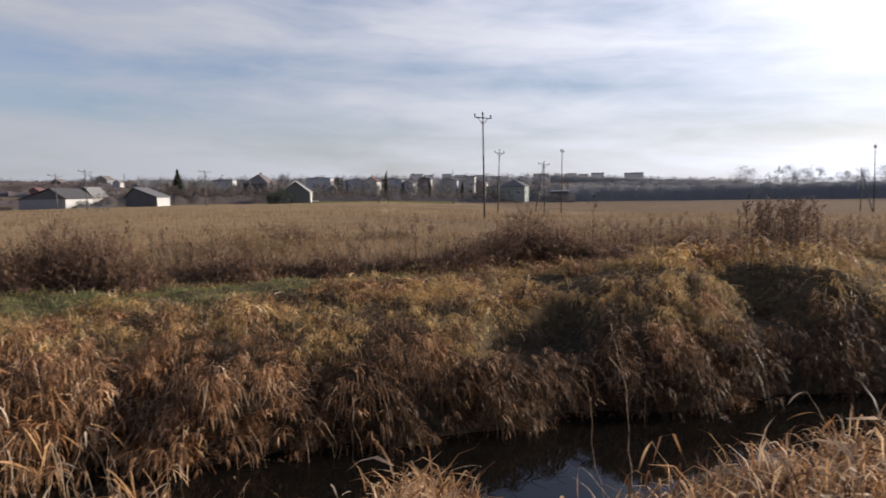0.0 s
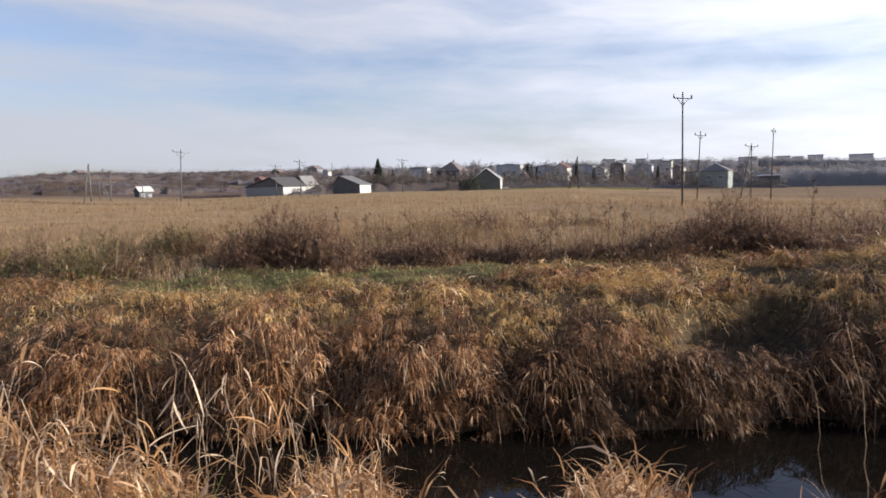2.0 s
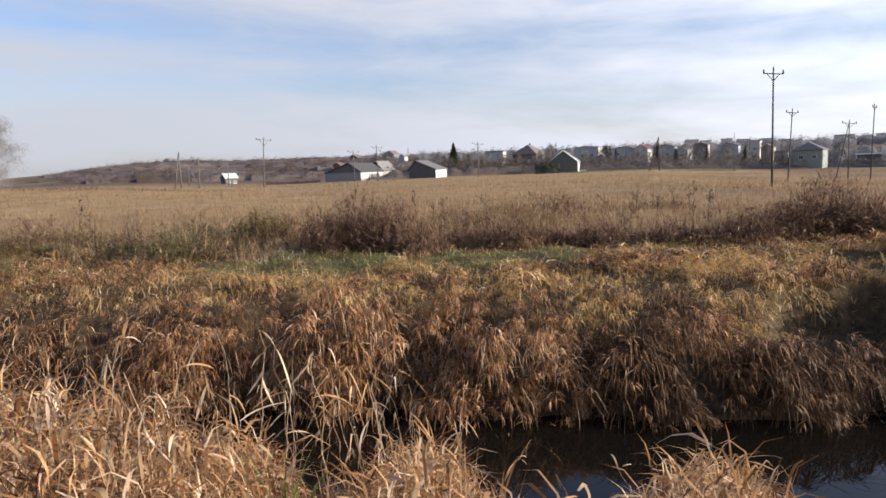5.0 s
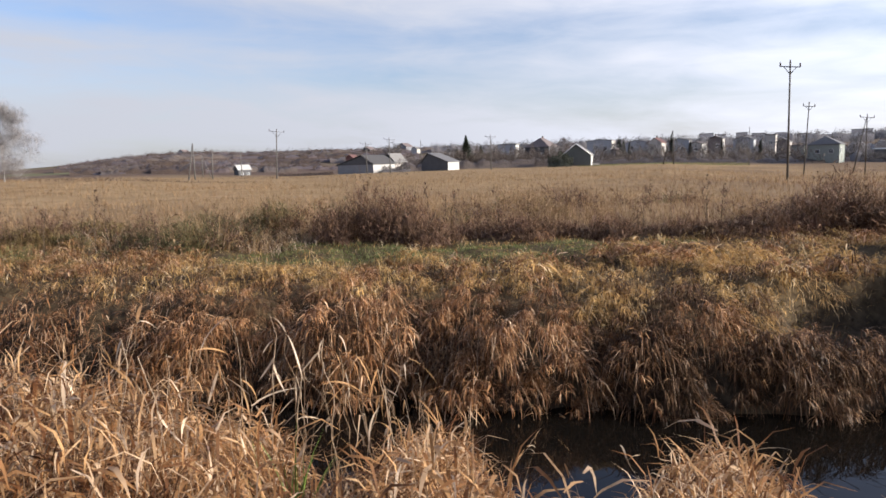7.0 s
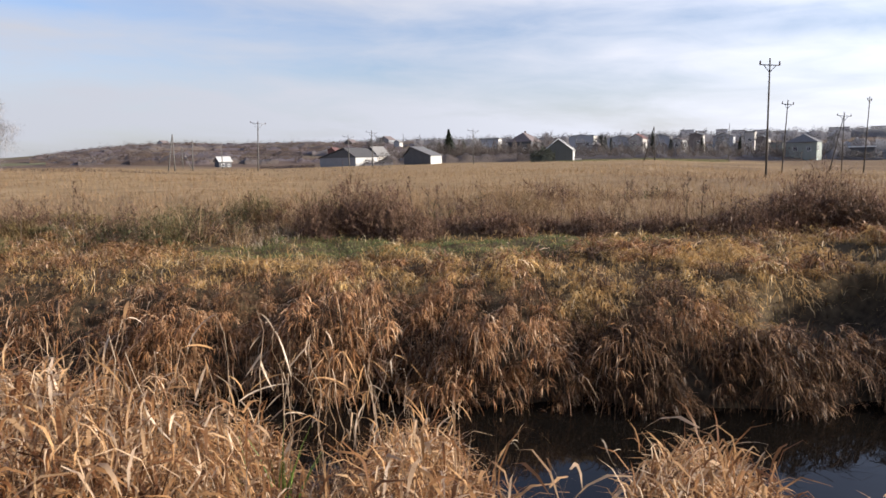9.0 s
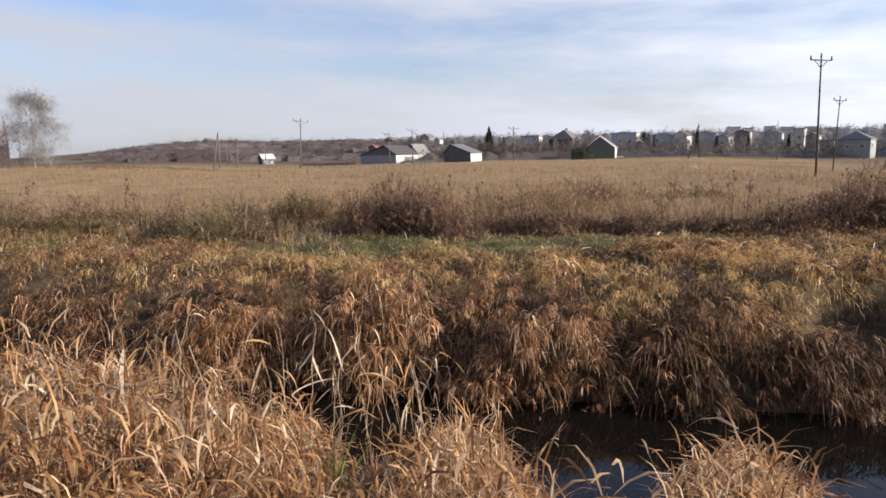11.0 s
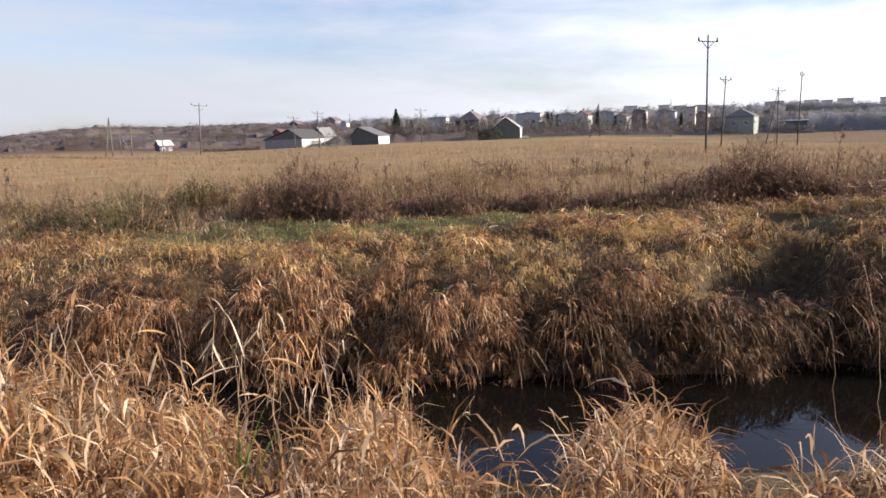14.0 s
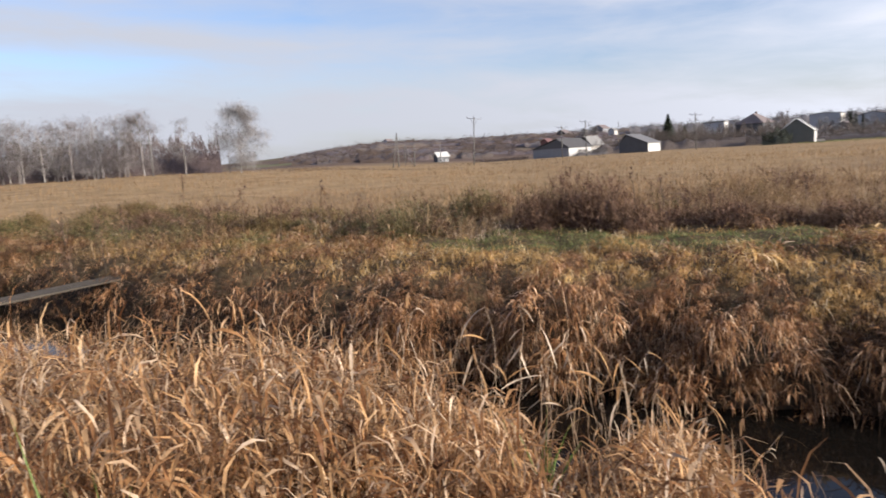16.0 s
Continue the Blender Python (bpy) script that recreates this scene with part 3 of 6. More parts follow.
def build_tussocks():
    sets = {"rust": ([tussock(i) for i in range(20, 27)], RUST, "rust-orange sedge tussock drooping down the ditch bank"),
            "grey": ([tussock(i) for i in range(30, 36)], SEDGE, "grey-brown shade-toned sedge tussock drooping down the ditch bank"),
            "gold": ([tussock(i) for i in range(36, 40)], OLIVE, "yellow sunlit-toned sedge tussock drooping over the bank's edge")}
    meshes = {k: [strip_mesh("tussock", V, mat) for V in vs] for k, (vs, mat, _) in sets.items()}
    rest = {"rust": [], "grey": [], "gold": []}
    rng = np.random.default_rng(5)
    for row, d in enumerate((0.02, 0.12, 0.26, 0.46, 0.74, 1.1, 1.55, 2.1, 2.8, 3.7)):
        x = -22.5 + 0.2 * row
        while x < 10.5:
            b = float(bulge(x))
            if (0.55 < x < 2.4 and 0.6 < d < 1.75 or 4.8 < x < 6.0 and 0.6 < d < 2.6) and rng.random() < 0.9:
                x += 0.3
                continue
            if b > 0.45 or rng.random() < (0.25 if row < 2 else 0.6) or (row > 5 and not (row == 9 and -10.5 < x < -3)):
                y = float(edge_y(x)) + d + rng.normal(0, 0.08)
                s = rng.choice((0.5, 0.7, 0.9, 1.12), p=(0.25, 0.3, 0.25, 0.2)) * rng.uniform(0.85, 1.15) * (0.75 + 0.3 * b) * (0.95 if row == 0 else 1.3 if row < 4 else 1.0)
                # more dark sedge rightwards: shade of the turned-away bank put into colour
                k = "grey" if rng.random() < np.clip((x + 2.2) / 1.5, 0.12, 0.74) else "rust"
                # yellow sedge at the lip, with the sunlit fringe put into its bright colour
                if row in (4, 5) and x > -2.5 and rng.random() < 0.35:
                    k = "gold"
                if row > 5:
                    k = "gold" if rng.random() < (0.6 if x > -3 else 0.3) else k
                    s *= 1.05 if row < 8 else 0.75
                i = int(rng.integers(len(meshes[k])))
                out = math.degrees(math.atan(float(edge_y(x + 0.15) - edge_y(x - 0.15)) / 0.3))
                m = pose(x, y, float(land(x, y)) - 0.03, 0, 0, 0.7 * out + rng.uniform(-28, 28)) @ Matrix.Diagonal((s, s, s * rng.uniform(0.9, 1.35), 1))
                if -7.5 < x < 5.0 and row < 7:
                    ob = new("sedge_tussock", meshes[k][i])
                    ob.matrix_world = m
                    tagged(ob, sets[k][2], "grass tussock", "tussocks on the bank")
                else:
                    V = sets[k][0][i]
                    rest[k].append(moved(V[::5] if x < -14 else V[::3] if x < -8.5 or row > 6 else V[::2] if x < -8.5 or x > 5.5 else V, m))
            x += rng.uniform(0.19, 0.42) * (1 + max(0, -x - 7) * 0.09 + max(0, x - 4) * 0.15)
    for _ in range(190):
        x, d = rng.uniform(-30, -21.5), rng.uniform(-4.0, 2.6)
        y = float(edge_y(x)) + d
        k = "grey" if rng.random() < 0.5 else "rust"
        s = rng.uniform(0.8, 1.3)
        rest[k].append(moved(sets[k][0][int(rng.integers(len(sets[k][0])))], pose(x, y, float(land(x, y)) - 0.03, 0, 0, rng.uniform(0, 360)) @ Matrix.Diagonal((s, s, s, 1))))
    for k, vs in rest.items():
        tagged(new("far_tussocks", strip_mesh("far_tussocks", np.concatenate(vs), sets[k][1])), sets[k][2].replace("tussock drooping", "tussocks drooping"), "grass tussock", kind="stuff")


build_tussocks()


def clearing(x, y):
    """1 where brambles keep the grass down behind the path."""
    return smooth(-11.2, -10.2, x) * (1 - smooth(4.5, 6.0, x)) * (1 - smooth(9.4, 10.4, y - edge_y(x)))


def trodden(x, y):
    """1 along the green strip behind the bank's top."""
    d = y - edge_y(x)
    return smooth(-11.8, -10.8, x) * (1 - smooth(-3.2, -0.8, x)) * smooth(4.6, 5.4, d) * (1 - smooth(7.3, 8.0, d))


def hollow(x, y):
    """1 in the grassy hollows that open in the bank's edge."""
    d = y - edge_y(x)
    return np.clip(np.exp(-((x - 1.5) / 0.95) ** 4 - ((d - 1.2) / 0.6) ** 4) + np.exp(-((x - 5.4) / 0.65) ** 2 - ((d - 1.6) / 1.0) ** 2), 0, 1)


def build_hummocks():
    """Small upright tufts on the bank's top and behind it."""
    def tuft(seed):
        rng = np.random.default_rng(seed)
        n = 34
        a = rng.uniform(0, 6.283, n)
        r = 0.16 * np.sqrt(rng.random(n))
        V = strips(np.stack([r * np.cos(a), r * np.sin(a), 0 * r], -1), a, np.radians(rng.uniform(45, 88, n)), np.radians(rng.uniform(60, 150, n)), rng.uniform(0.2, 0.42, n), rng.uniform(0.006, 0.012, n), 3, 0.8, 1.0, rng)
        k = 11
        out, q = rng.uniform(0, 6.283, k), 0.24 * np.sqrt(rng.random(k))
        nodes = np.stack([q * np.cos(out), q * np.sin(out), 0.24 - 2.2 * q ** 2 + rng.normal(0, 0.03, k)], -1)
        return np.concatenate([V, bunches(nodes, out, 8, rng, (0.12, 0.32), (0.010, 0.021), (20, 85), (70, 150), 1.0)])
    kinds = [(OLIVE, "yellow-olive grass tuft on the bank top"), (RUST, "rust-orange grass tuft on the bank top"), (SEDGE, "grey-brown grass tuft on the bank top")]
    shapes = [tuft(i) for i in range(51, 57)]
    meshes = [[strip_mesh("tuft", V, mat) for V in shapes] for mat, _ in kinds]
    rest = [[], [], []]
    rng = np.random.default_rng(58)
    for count in range(2250):
        x = rng.uniform(-29, 12) if count < 1900 else rng.uniform(-29, -13)
        d = rng.uniform(2.2, 8.6) if count < 1900 else rng.uniform(0.8, 7.0)
        y = float(edge_y(x)) + d
        if (-11 < x < -2.6 and 4.3 < d < 8.3) or float(wob(x, y, 0.9, 3.0)) < -0.45:
            continue
        if d < 3.2 and float(hollow(x, y)) > 0.3:
            continue
        k = int(rng.choice(3, p=(0.48, 0.42, 0.10) if x > -9 else (0.30, 0.60, 0.10)))
        i = int(rng.integers(6))
        s = rng.choice((0.6, 0.85, 1.3), p=(0.45, 0.35, 0.2)) * rng.uniform(0.85, 1.15) * (1.15 if x > 3.5 and d < 6 else 0.9)
        m = pose(x, y, float(land(x, y)) - 0.02, 0, 0, rng.uniform(0, 360)) @ Matrix.Diagonal((s, s, s, 1))
        if -8 < x < 6 and d < 6.0:
            ob = new("grass_tuft", meshes[k][i])
            ob.matrix_world = m
            tagged(ob, kinds[k][1], "grass tuft", "tufts on the bank top")
        else:
            rest[k].append(moved(shapes[i][::4] if x < -14 or d > 6.5 else shapes[i][::2], m))
    for (mat, label), vs in zip(kinds, rest):
        tagged(new("far_tufts", strip_mesh("far_tufts", np.concatenate(vs), mat)), label.replace("tuft on", "tufts along"), "grass tuft", kind="stuff")


build_hummocks()


def build_weed_clumps():
    """Dead weeds and matted grass between the bank and the meadow, in clumps of several browns."""
    rng = np.random.default_rng(91)
    def clump(seed, wide):
        r = np.random.default_rng(seed)
        n = 30
        a = r.uniform(0, 6.283, n)
        q = wide * np.sqrt(r.random(n))
        V = strips(np.stack([q * np.cos(a), q * np.sin(a), 0 * q], -1), a, np.radians(r.uniform(50, 95, n)), np.radians(r.uniform(0, 110, n)), r.uniform(0.35, 1.0, n), r.uniform(0.010, 0.020, n), 2, 1.2, 1.2, r)
        return np.concatenate([V, leafed(V, 60, r, (0.10, 0.26), (0.018, 0.042), (-30, 80), (20, 150), 0.25, 1.8)])
    shapes = [clump(i, 0.3) for i in range(92, 98)]
    groups = {"grey-brown dead weeds between bank and meadow": (DRYGREY, []), "dark brown dead weeds between bank and meadow": (UMBER, []), "olive weeds between bank and meadow": (GREYGREEN, []), "rust and straw grass clumps between bank and meadow": (SEDGE, []), "pale feathery grass clumps between bank and meadow": (GOLD, [])}
    keys = list(groups)
    # stands of one kind that rise towards their middle, with loose clumps between
    for _ in range(190):
        b, dist = rng.uniform(-74, 36), 1 / rng.uniform(1 / 32, 1 / 13.5)
        cx, cy, _ = place(b, dist)
        left = float(smooth(-8, -14, cx)) if cx < -8 else 0.0
        p = np.array([0.25, 0.45, 0.08 + 0.4 * left, 0.12, 0.38])
        kind = keys[rng.choice(5, p=p / p.sum())]
        tall, wide = rng.uniform(0.65, 1.5), rng.uniform(0.35, 0.9)
        for _ in range(int(rng.uniform(4, 14))):
            u, v = rng.normal(0, wide, 2)
            x, y = cx + 1.3 * u, cy + v
            d = y - float(edge_y(x))
            if d < (6.4 if x < -10.5 else 8.6) + 0.7 * math.sin(x * 0.7) or float(clearing(x, y)) > rng.random() + 0.1:
                continue
            z = float(land(x, y))
            k = kind if rng.random() < 0.85 else keys[rng.integers(5)]
            s = tall * math.exp(-0.5 * (u * u + v * v) / (1.5 * wide) ** 2) * rng.uniform(0.8, 1.1)
            groups[k][1].append(moved(shapes[rng.integers(6)], pose(x, y, z - 0.02, 0, 0, rng.uniform(0, 360)) @ Matrix.Diagonal((s, s, s * 0.95, 1))))
    for _ in range(90):
        x = rng.uniform(-29, -13.5)
        y = float(edge_y(x)) + rng.uniform(2.2, 8.0)
        s = rng.uniform(0.6, 1.0)
        k = "dark green weeds beside the ditch" if rng.random() < 0.6 else keys[3]
        groups.setdefault(k, (GREEN, []))[1].append(moved(shapes[rng.integers(6)], pose(x, y, float(land(x, y)) - 0.02, 0, 0, rng.uniform(0, 360)) @ Matrix.Diagonal((s, s, s * 0.7, 1))))
    for label, (mat, vs) in groups.items():
        tagged(new("weed_clumps", strip_mesh("weed_clumps", np.concatenate(vs), mat)), label, "weeds", kind="stuff")


build_weed_clumps()


carpet("bank_grass", "dry grass between the bank's tussocks, dark brown as gap shade", 15000, along(-23, 11, 0.1, 3.4), LITTER, (0.18, 0.42), (0.008, 0.016), (40, 85), (60, 140), 2, 31, lean=-math.pi / 2, thin=lambda x, y: (0.15 + 0.85 * bulge(x)) * (1 - 0.85 * hollow(x, y)))
carpet("bank_top_grass", "yellowish flattened grass on top of the bank", 46000, along(-20, 14, 1.3, 8.2), OLIVE, (0.12, 0.36), (0.008, 0.018), (25, 92), (20, 130), 2, 32, thin=lambda x, y: (0.4 + 0.6 * smooth(-0.5, 0.4, wob(x, y, 1.3, 7.0))) * (1 - 0.9 * hollow(x, y)) * (1 - 0.8 * trodden(x, y)))
carpet("low_green_grass", "short green grass between the tufts on the bank", 9000, along(-12, 9, 2.6, 8.0), GREEN, (0.06, 0.16), (0.008, 0.018), (30, 85), (20, 80), 2, 46, thin=lambda x, y: smooth(-0.1, 0.5, wob(x, y, 0.9, 11.0)))
carpet("hollow_grass", "dark green low grass in the hollows of the bank", 7000, along(0.2, 6.6, 0.5, 2.6), GREEN, (0.06, 0.17), (0.007, 0.014), (30, 85), (20, 90), 2, 49, thin=hollow)
carpet("thicket_stems", "dry weed stems standing through the brambles", 4200, along(-10.5, 6.0, 8.9, 11.4), DUSKY, (0.45, 1.25), (0.007, 0.014), (65, 105), (0, 80), 2, 59, thin=lambda x, y: smooth(0.0, 0.6, wob(x, y, 1.1, 4.0)))
carpet("path_grass", "short green grass along a trodden strip", 13000, along(-10.6, -0.8, 4.5, 7.8), LAWN, (0.07, 0.18), (0.008, 0.018), (50, 90), (20, 80), 2, 33)
carpet("weedy_grass", "grey-brown dead weeds and grass", 15000, sector(-76, 38, 14, 34), DRYGREY, (0.25, 0.8), (0.007, 0.017), (35, 100), (0, 110), 2, 34, thin=lambda x, y: smooth(6.5, 8.5, y - edge_y(x)) * (1 - 0.96 * clearing(x, y)))
carpet("tall_brown_grass", "tall pinkish-brown dead grass behind the bank", 15000, sector(-76, 38, 15, 56), TAN, (0.3, 0.8), (0.008, 0.02), (60, 95), (5, 70), 2, 44, thin=lambda x, y: smooth(7.5, 10.0, y - edge_y(x) - 3.0 * smooth(-10, -16, x) * (x < -10)) * (0.15 + 0.85 * smooth(-0.5, 0.5, wob(x, y, 0.35, 6.0))) * (1 - clearing(x, y)))
for _k, (_r0, _r1, _w) in enumerate(((20, 36, 0.014), (32, 70, 0.028), (60, 235, 0.06), (70, 200, 0.07))):
    carpet("meadow_grass", "golden dry meadow grass", 20000, sector(-78, 40, _r0, _r1), GOLD, (0.3, 0.7 if _k < 2 else 0.95), (_w * 0.5, _w * 1.1), (45, 110), (5, 90), 2 if _k < 2 else 1, 35 + _k if _k < 3 else 58)


carpet("brown_meadow_weeds", "pinkish-brown dead weeds standing in the meadow", 13000, sector(-34, 40, 24, 130), DUSKY, (0.35, 0.85), (0.014, 0.034), (60, 100), (5, 60), 2, 55, thin=lambda x, y: smooth(-0.7, 0.5, wob(x, y * 0.5, 0.16, 8.0)) * smooth(-24, 4, x))
carpet("far_lawn", "thin green strip of lawn before the village", 9000, sector(-12, 1, 190, 226), LAWN, (0.2, 0.4), (0.08, 0.16), (45, 110), (5, 60), 1, 38)
carpet("red_brown_grass", "reddish brown dry grass at the foot of the hill", 5000, sector(-56, -26, 105, 190), HEATH, (0.4, 0.8), (0.06, 0.12), (45, 110), (5, 60), 1, 39, thin=lambda x, y: smooth(-0.2, 0.5, wob(x * 0.4, y, 0.09, 1.0)))


# reeds on the near bank
TOP_B = [-80, -75, -68, -57, -50, -45, -42, -38, -35, -31, -28, -24, -20, -16, -10, -8, -6, -4, -1, 3, 5.5, 8, 11, 14, 20, 25, 32, 45]
TOP_E = [-7.5, -8, -9.8, -11, -13.3, -15.2, -17.0, -20.4, -23.6, -23.2, -21.7, -22.0, -25.2, -27.6, -31, -29, -25.6, -23.2, -22.5, -24, -27, -29.5, -28, -24.7, -22.8, -20.3, -16.5, -13]


def build_reed_bed():
    rng = np.random.default_rng(8)
    n, heads = 17000, 760
    cb = rng.uniform(-85, 48, heads)
    cr = 1.2 + 3.4 * rng.random(heads) ** 1.2
    tall = rng.uniform(0.72, 1.03, heads)
    tint = rng.integers(0, heads, n)
    loose = rng.random(n) < 0.25
    b = np.where(loose, rng.uniform(-85, 48, n), cb[tint])
    r = np.where(loose, 1.25 + 3.4 * rng.random(n) ** 1.2, cr[tint])
    r = np.maximum(r, np.interp(b, [-40, -28], [1.95, 1.3]) + 0.25 * rng.random(n))
    x = r * np.sin(np.radians(b)) + np.where(loose, 0, rng.normal(0, 0.05, n))
    y = r * np.cos(np.radians(b)) + np.where(loose, 0, rng.normal(0, 0.06, n))
    r, b = np.hypot(x, y), np.degrees(np.arctan2(x, y))
    g = land(x, y)
    top = 2.0 + r * np.tan(np.radians(np.interp(b, TOP_B, TOP_E) - np.interp(b, [-60, -45, -28, -22], [-0.6, 1.4, 1.0, 0.0]) - np.interp(r, [1.9, 2.8], [6.0, 0.0]) * np.interp(b, [-40, -28], [1, 0])))
    h = np.minimum(top - g, 1.5)
    keep = (h > 0.3) & (y - edge_y(x) < -BED_WIDTH + 0.15) & (r > 1.3)
    x, y, g, h = x[keep], y[keep], g[keep], h[keep] * np.where(loose, 0.8, tall[tint])[keep]
    n = len(x)
    h = h * np.where(rng.random(n) < 0.12, rng.uniform(0.97, 1.08, n), rng.uniform(0.68, 0.97, n))
    lean = rng.uniform(0, 2 * math.pi, n)
    V = strips(np.stack([x, y, g], -1), lean, np.radians(rng.uniform(74, 92, n)), np.radians(rng.uniform(0, 26, n)), h, rng.uniform(0.0025, 0.0045, n), 4, 1.5, 1.3, rng, 1.0)
    tagged(new("reed_stems", strip_mesh("reed_stems", V, STEM)), "thin dry reed stems on the near bank", "reeds", kind="stuff")
    C = V.mean(2)
    near = np.interp(np.hypot(x, y), [1.3, 3.0], [0.75, 1.08])

    def leaves(name, label, k, low, length, width, rise, bend, power, material):
        idx = np.repeat(np.arange(n), k)
        m = len(idx)
        pos = 4 * rng.uniform(low, 1.0, m) ** 0.8
        i0 = np.minimum(pos.astype(int), 3)
        w = (pos - i0)[:, None]
        roots = C[idx, i0] * (1 - w) + C[idx, i0 + 1] * w
        lf = strips(roots, rng.uniform(0, 2 * math.pi, m), np.radians(rng.uniform(*rise, m)), np.radians(rng.uniform(*bend, m)), rng.uniform(*length, m) * near[idx], rng.uniform(*width, m) * near[idx], 3, 0.6, power, rng, 0.4)
        tagged(new(name, strip_mesh(name, lf, material)), label, "reeds", kind="stuff")
    leaves("reed_leaves", "narrow straw-coloured reed leaves on the near bank", 2, 0.2, (0.12, 0.26), (0.004, 0.010), (66, 94), (70, 165), 1.5, STRAW)
    leaves("curled_reed_leaves", "curled dry reed leaves on the near bank", 3, 0.4, (0.09, 0.23), (0.007, 0.018), (55, 92), (115, 175), 0.36, STRAW)


build_reed_bed()


def near_ring(b0, b1, r0, r1):
    def area(rng, n):
        b = np.radians(rng.uniform(b0, b1, n))
        r = rng.uniform(r0, r1, n)
        x, y = r * np.sin(b), r * np.cos(b)
        top = 2.0 + r * np.tan(np.radians(np.interp(np.degrees(b), TOP_B, TOP_E)))
        ok = (y - edge_y(x) < -BED_WIDTH + 0.05) & (top - land(x, y) > 0.45)
        return x[ok], y[ok]
    return area


# low filler, dark in colour to paint the shade at the reeds' feet
carpet("reed_litter", "dead grass among the reeds, dark brown as shade between stems", 17000, near_ring(-85, 48, 1.2, 4.8), LITTER, (0.25, 0.55), (0.006, 0.013), (50, 92), (20, 140), 2, 42, "reeds")
carpet("trampled_grass", "short trampled dry grass on the near bank", 15000, along(-8, 9, -15, -5.2), STRAW, (0.05, 0.16), (0.005, 0.011), (10, 80), (10, 100), 2, 60)
carpet("trampled_litter", "short brown dead grass on the near bank", 9000, along(-8, 9, -15, -4.6), LITTER, (0.05, 0.15), (0.006, 0.013), (10, 80), (10, 100), 2, 61)
carpet("side_reeds", "standing dry reeds along the near bank's slope", 9500, along(-17, -4.6, -5.6, -3.5), STRAW, (0.6, 1.15), (0.005, 0.011), (70, 95), (10, 130), 4, 57, "reeds")
carpet("side_bank_grass", "dry grass along the near bank", 12000, along(-30, -6.0, -8.8, -3.7), STRAW, (0.2, 0.48), (0.004, 0.009), (55, 92), (40, 140), 3, 43, "reeds")


# single reeds that stand out of the bed
def tube(points, r0, r1, sides=4):
    """A thin stem through the points."""
    bm = bmesh.new()
    rows, n = [], len(points)
    for i, p in enumerate(points):
        r = r0 + (r1 - r0) * i / (n - 1)
        rows.append([bm.verts.new((p[0] + r * math.cos(6.2832 * k / sides), p[1] + r * math.sin(6.2832 * k / sides), p[2])) for k in range(sides)])
    for u, v in zip(rows, rows[1:]):
        for k in range(sides):
            bm.faces.new((u[k], u[(k + 1) % sides], v[(k + 1) % sides], v[k])).smooth = True
    bm.faces.new(rows[-1])
    bm.faces.new(rows[0][::-1])
    return bm


def reed_stalk(bearing, dist, top, bow, leaves, seed, toward=0.0, stem_w=0.005, leaf_len=(0.07, 0.2), label="tall dry reed with limp pale leaves", flags=0):
    """A crooked stem with limp leaves that fold over and hang."""
    rng = np.random.default_rng(seed)
    x, y, g = place(bearing, dist)
    h = top - g
    ob = empty("reed_stalk", x, y, g - 0.02)
    a = radians(toward)
    t = np.linspace(0, 1, 13)
    side = math.tan(radians(bow)) * 0.75 * h * t ** 2
    kink = np.cumsum(rng.normal(0, 0.014, (13, 2)), 0) * h * (t > 0.05)[:, None]
    C = np.stack([side * math.cos(a) + kink[:, 0], side * math.sin(a) + kink[:, 1], t * h], -1)
    part("stem", tube(C, stem_w * 0.42, stem_w * 0.22), PALE if rng.random() < 0.7 else STEM, ob)
    for k in range(leaves):
        p = 12 * rng.uniform(0.45, 0.98) if k else 11.9
        i = min(int(p), 11)
        q = C[i] * (1 - (p - i)) + C[i + 1] * (p - i)
        lf = strips(q[None], np.array([rng.uniform(0, 6.283)]), np.radians([rng.uniform(-15, 55)]), np.radians([rng.uniform(50, 110)]), np.array([rng.uniform(*leaf_len) * 1.25]), np.array([rng.uniform(0.006, 0.014)]), 6, 1.6, rng.uniform(0.2, 0.5), rng, 0.5)
        leaf = new("leaf", strip_mesh("leaf", lf, PALE if rng.random() < 0.4 else STRAW))
        leaf.parent = ob
    # broad limp leaves that hang beside the stem
    ahead = math.pi / 2 - radians(bearing)
    for k in range(flags):
        p = 12 * rng.uniform(0.55, 0.97)
        i = min(int(p), 11)
        q = C[i] * (1 - (p - i)) + C[i + 1] * (p - i)
        ln = rng.uniform(0.12, 0.2)
        lf = strips(q[None], np.array([ahead + rng.normal(0, 0.5)]), np.radians([rng.uniform(0, 50)]), np.radians([rng.uniform(70, 120)]), np.array([ln]), np.array([rng.uniform(0.009, 0.016)]), 8, 0.35, 0.22, rng, 0.15)
        slant = rng.choice((-1, -1, 1)) * rng.uniform(0.25, 0.7) * ln * np.linspace(0, 1, 9) ** 1.3
        lf = lf + slant[None, :, None, None] * np.array([math.cos(radians(bearing)), -math.sin(radians(bearing)), 0.0])
        leaf = new("leaf", strip_mesh("leaf", lf, PALE))
        leaf.parent = ob
    return tagged(ob, label, "reed", "tall reeds on the near bank")


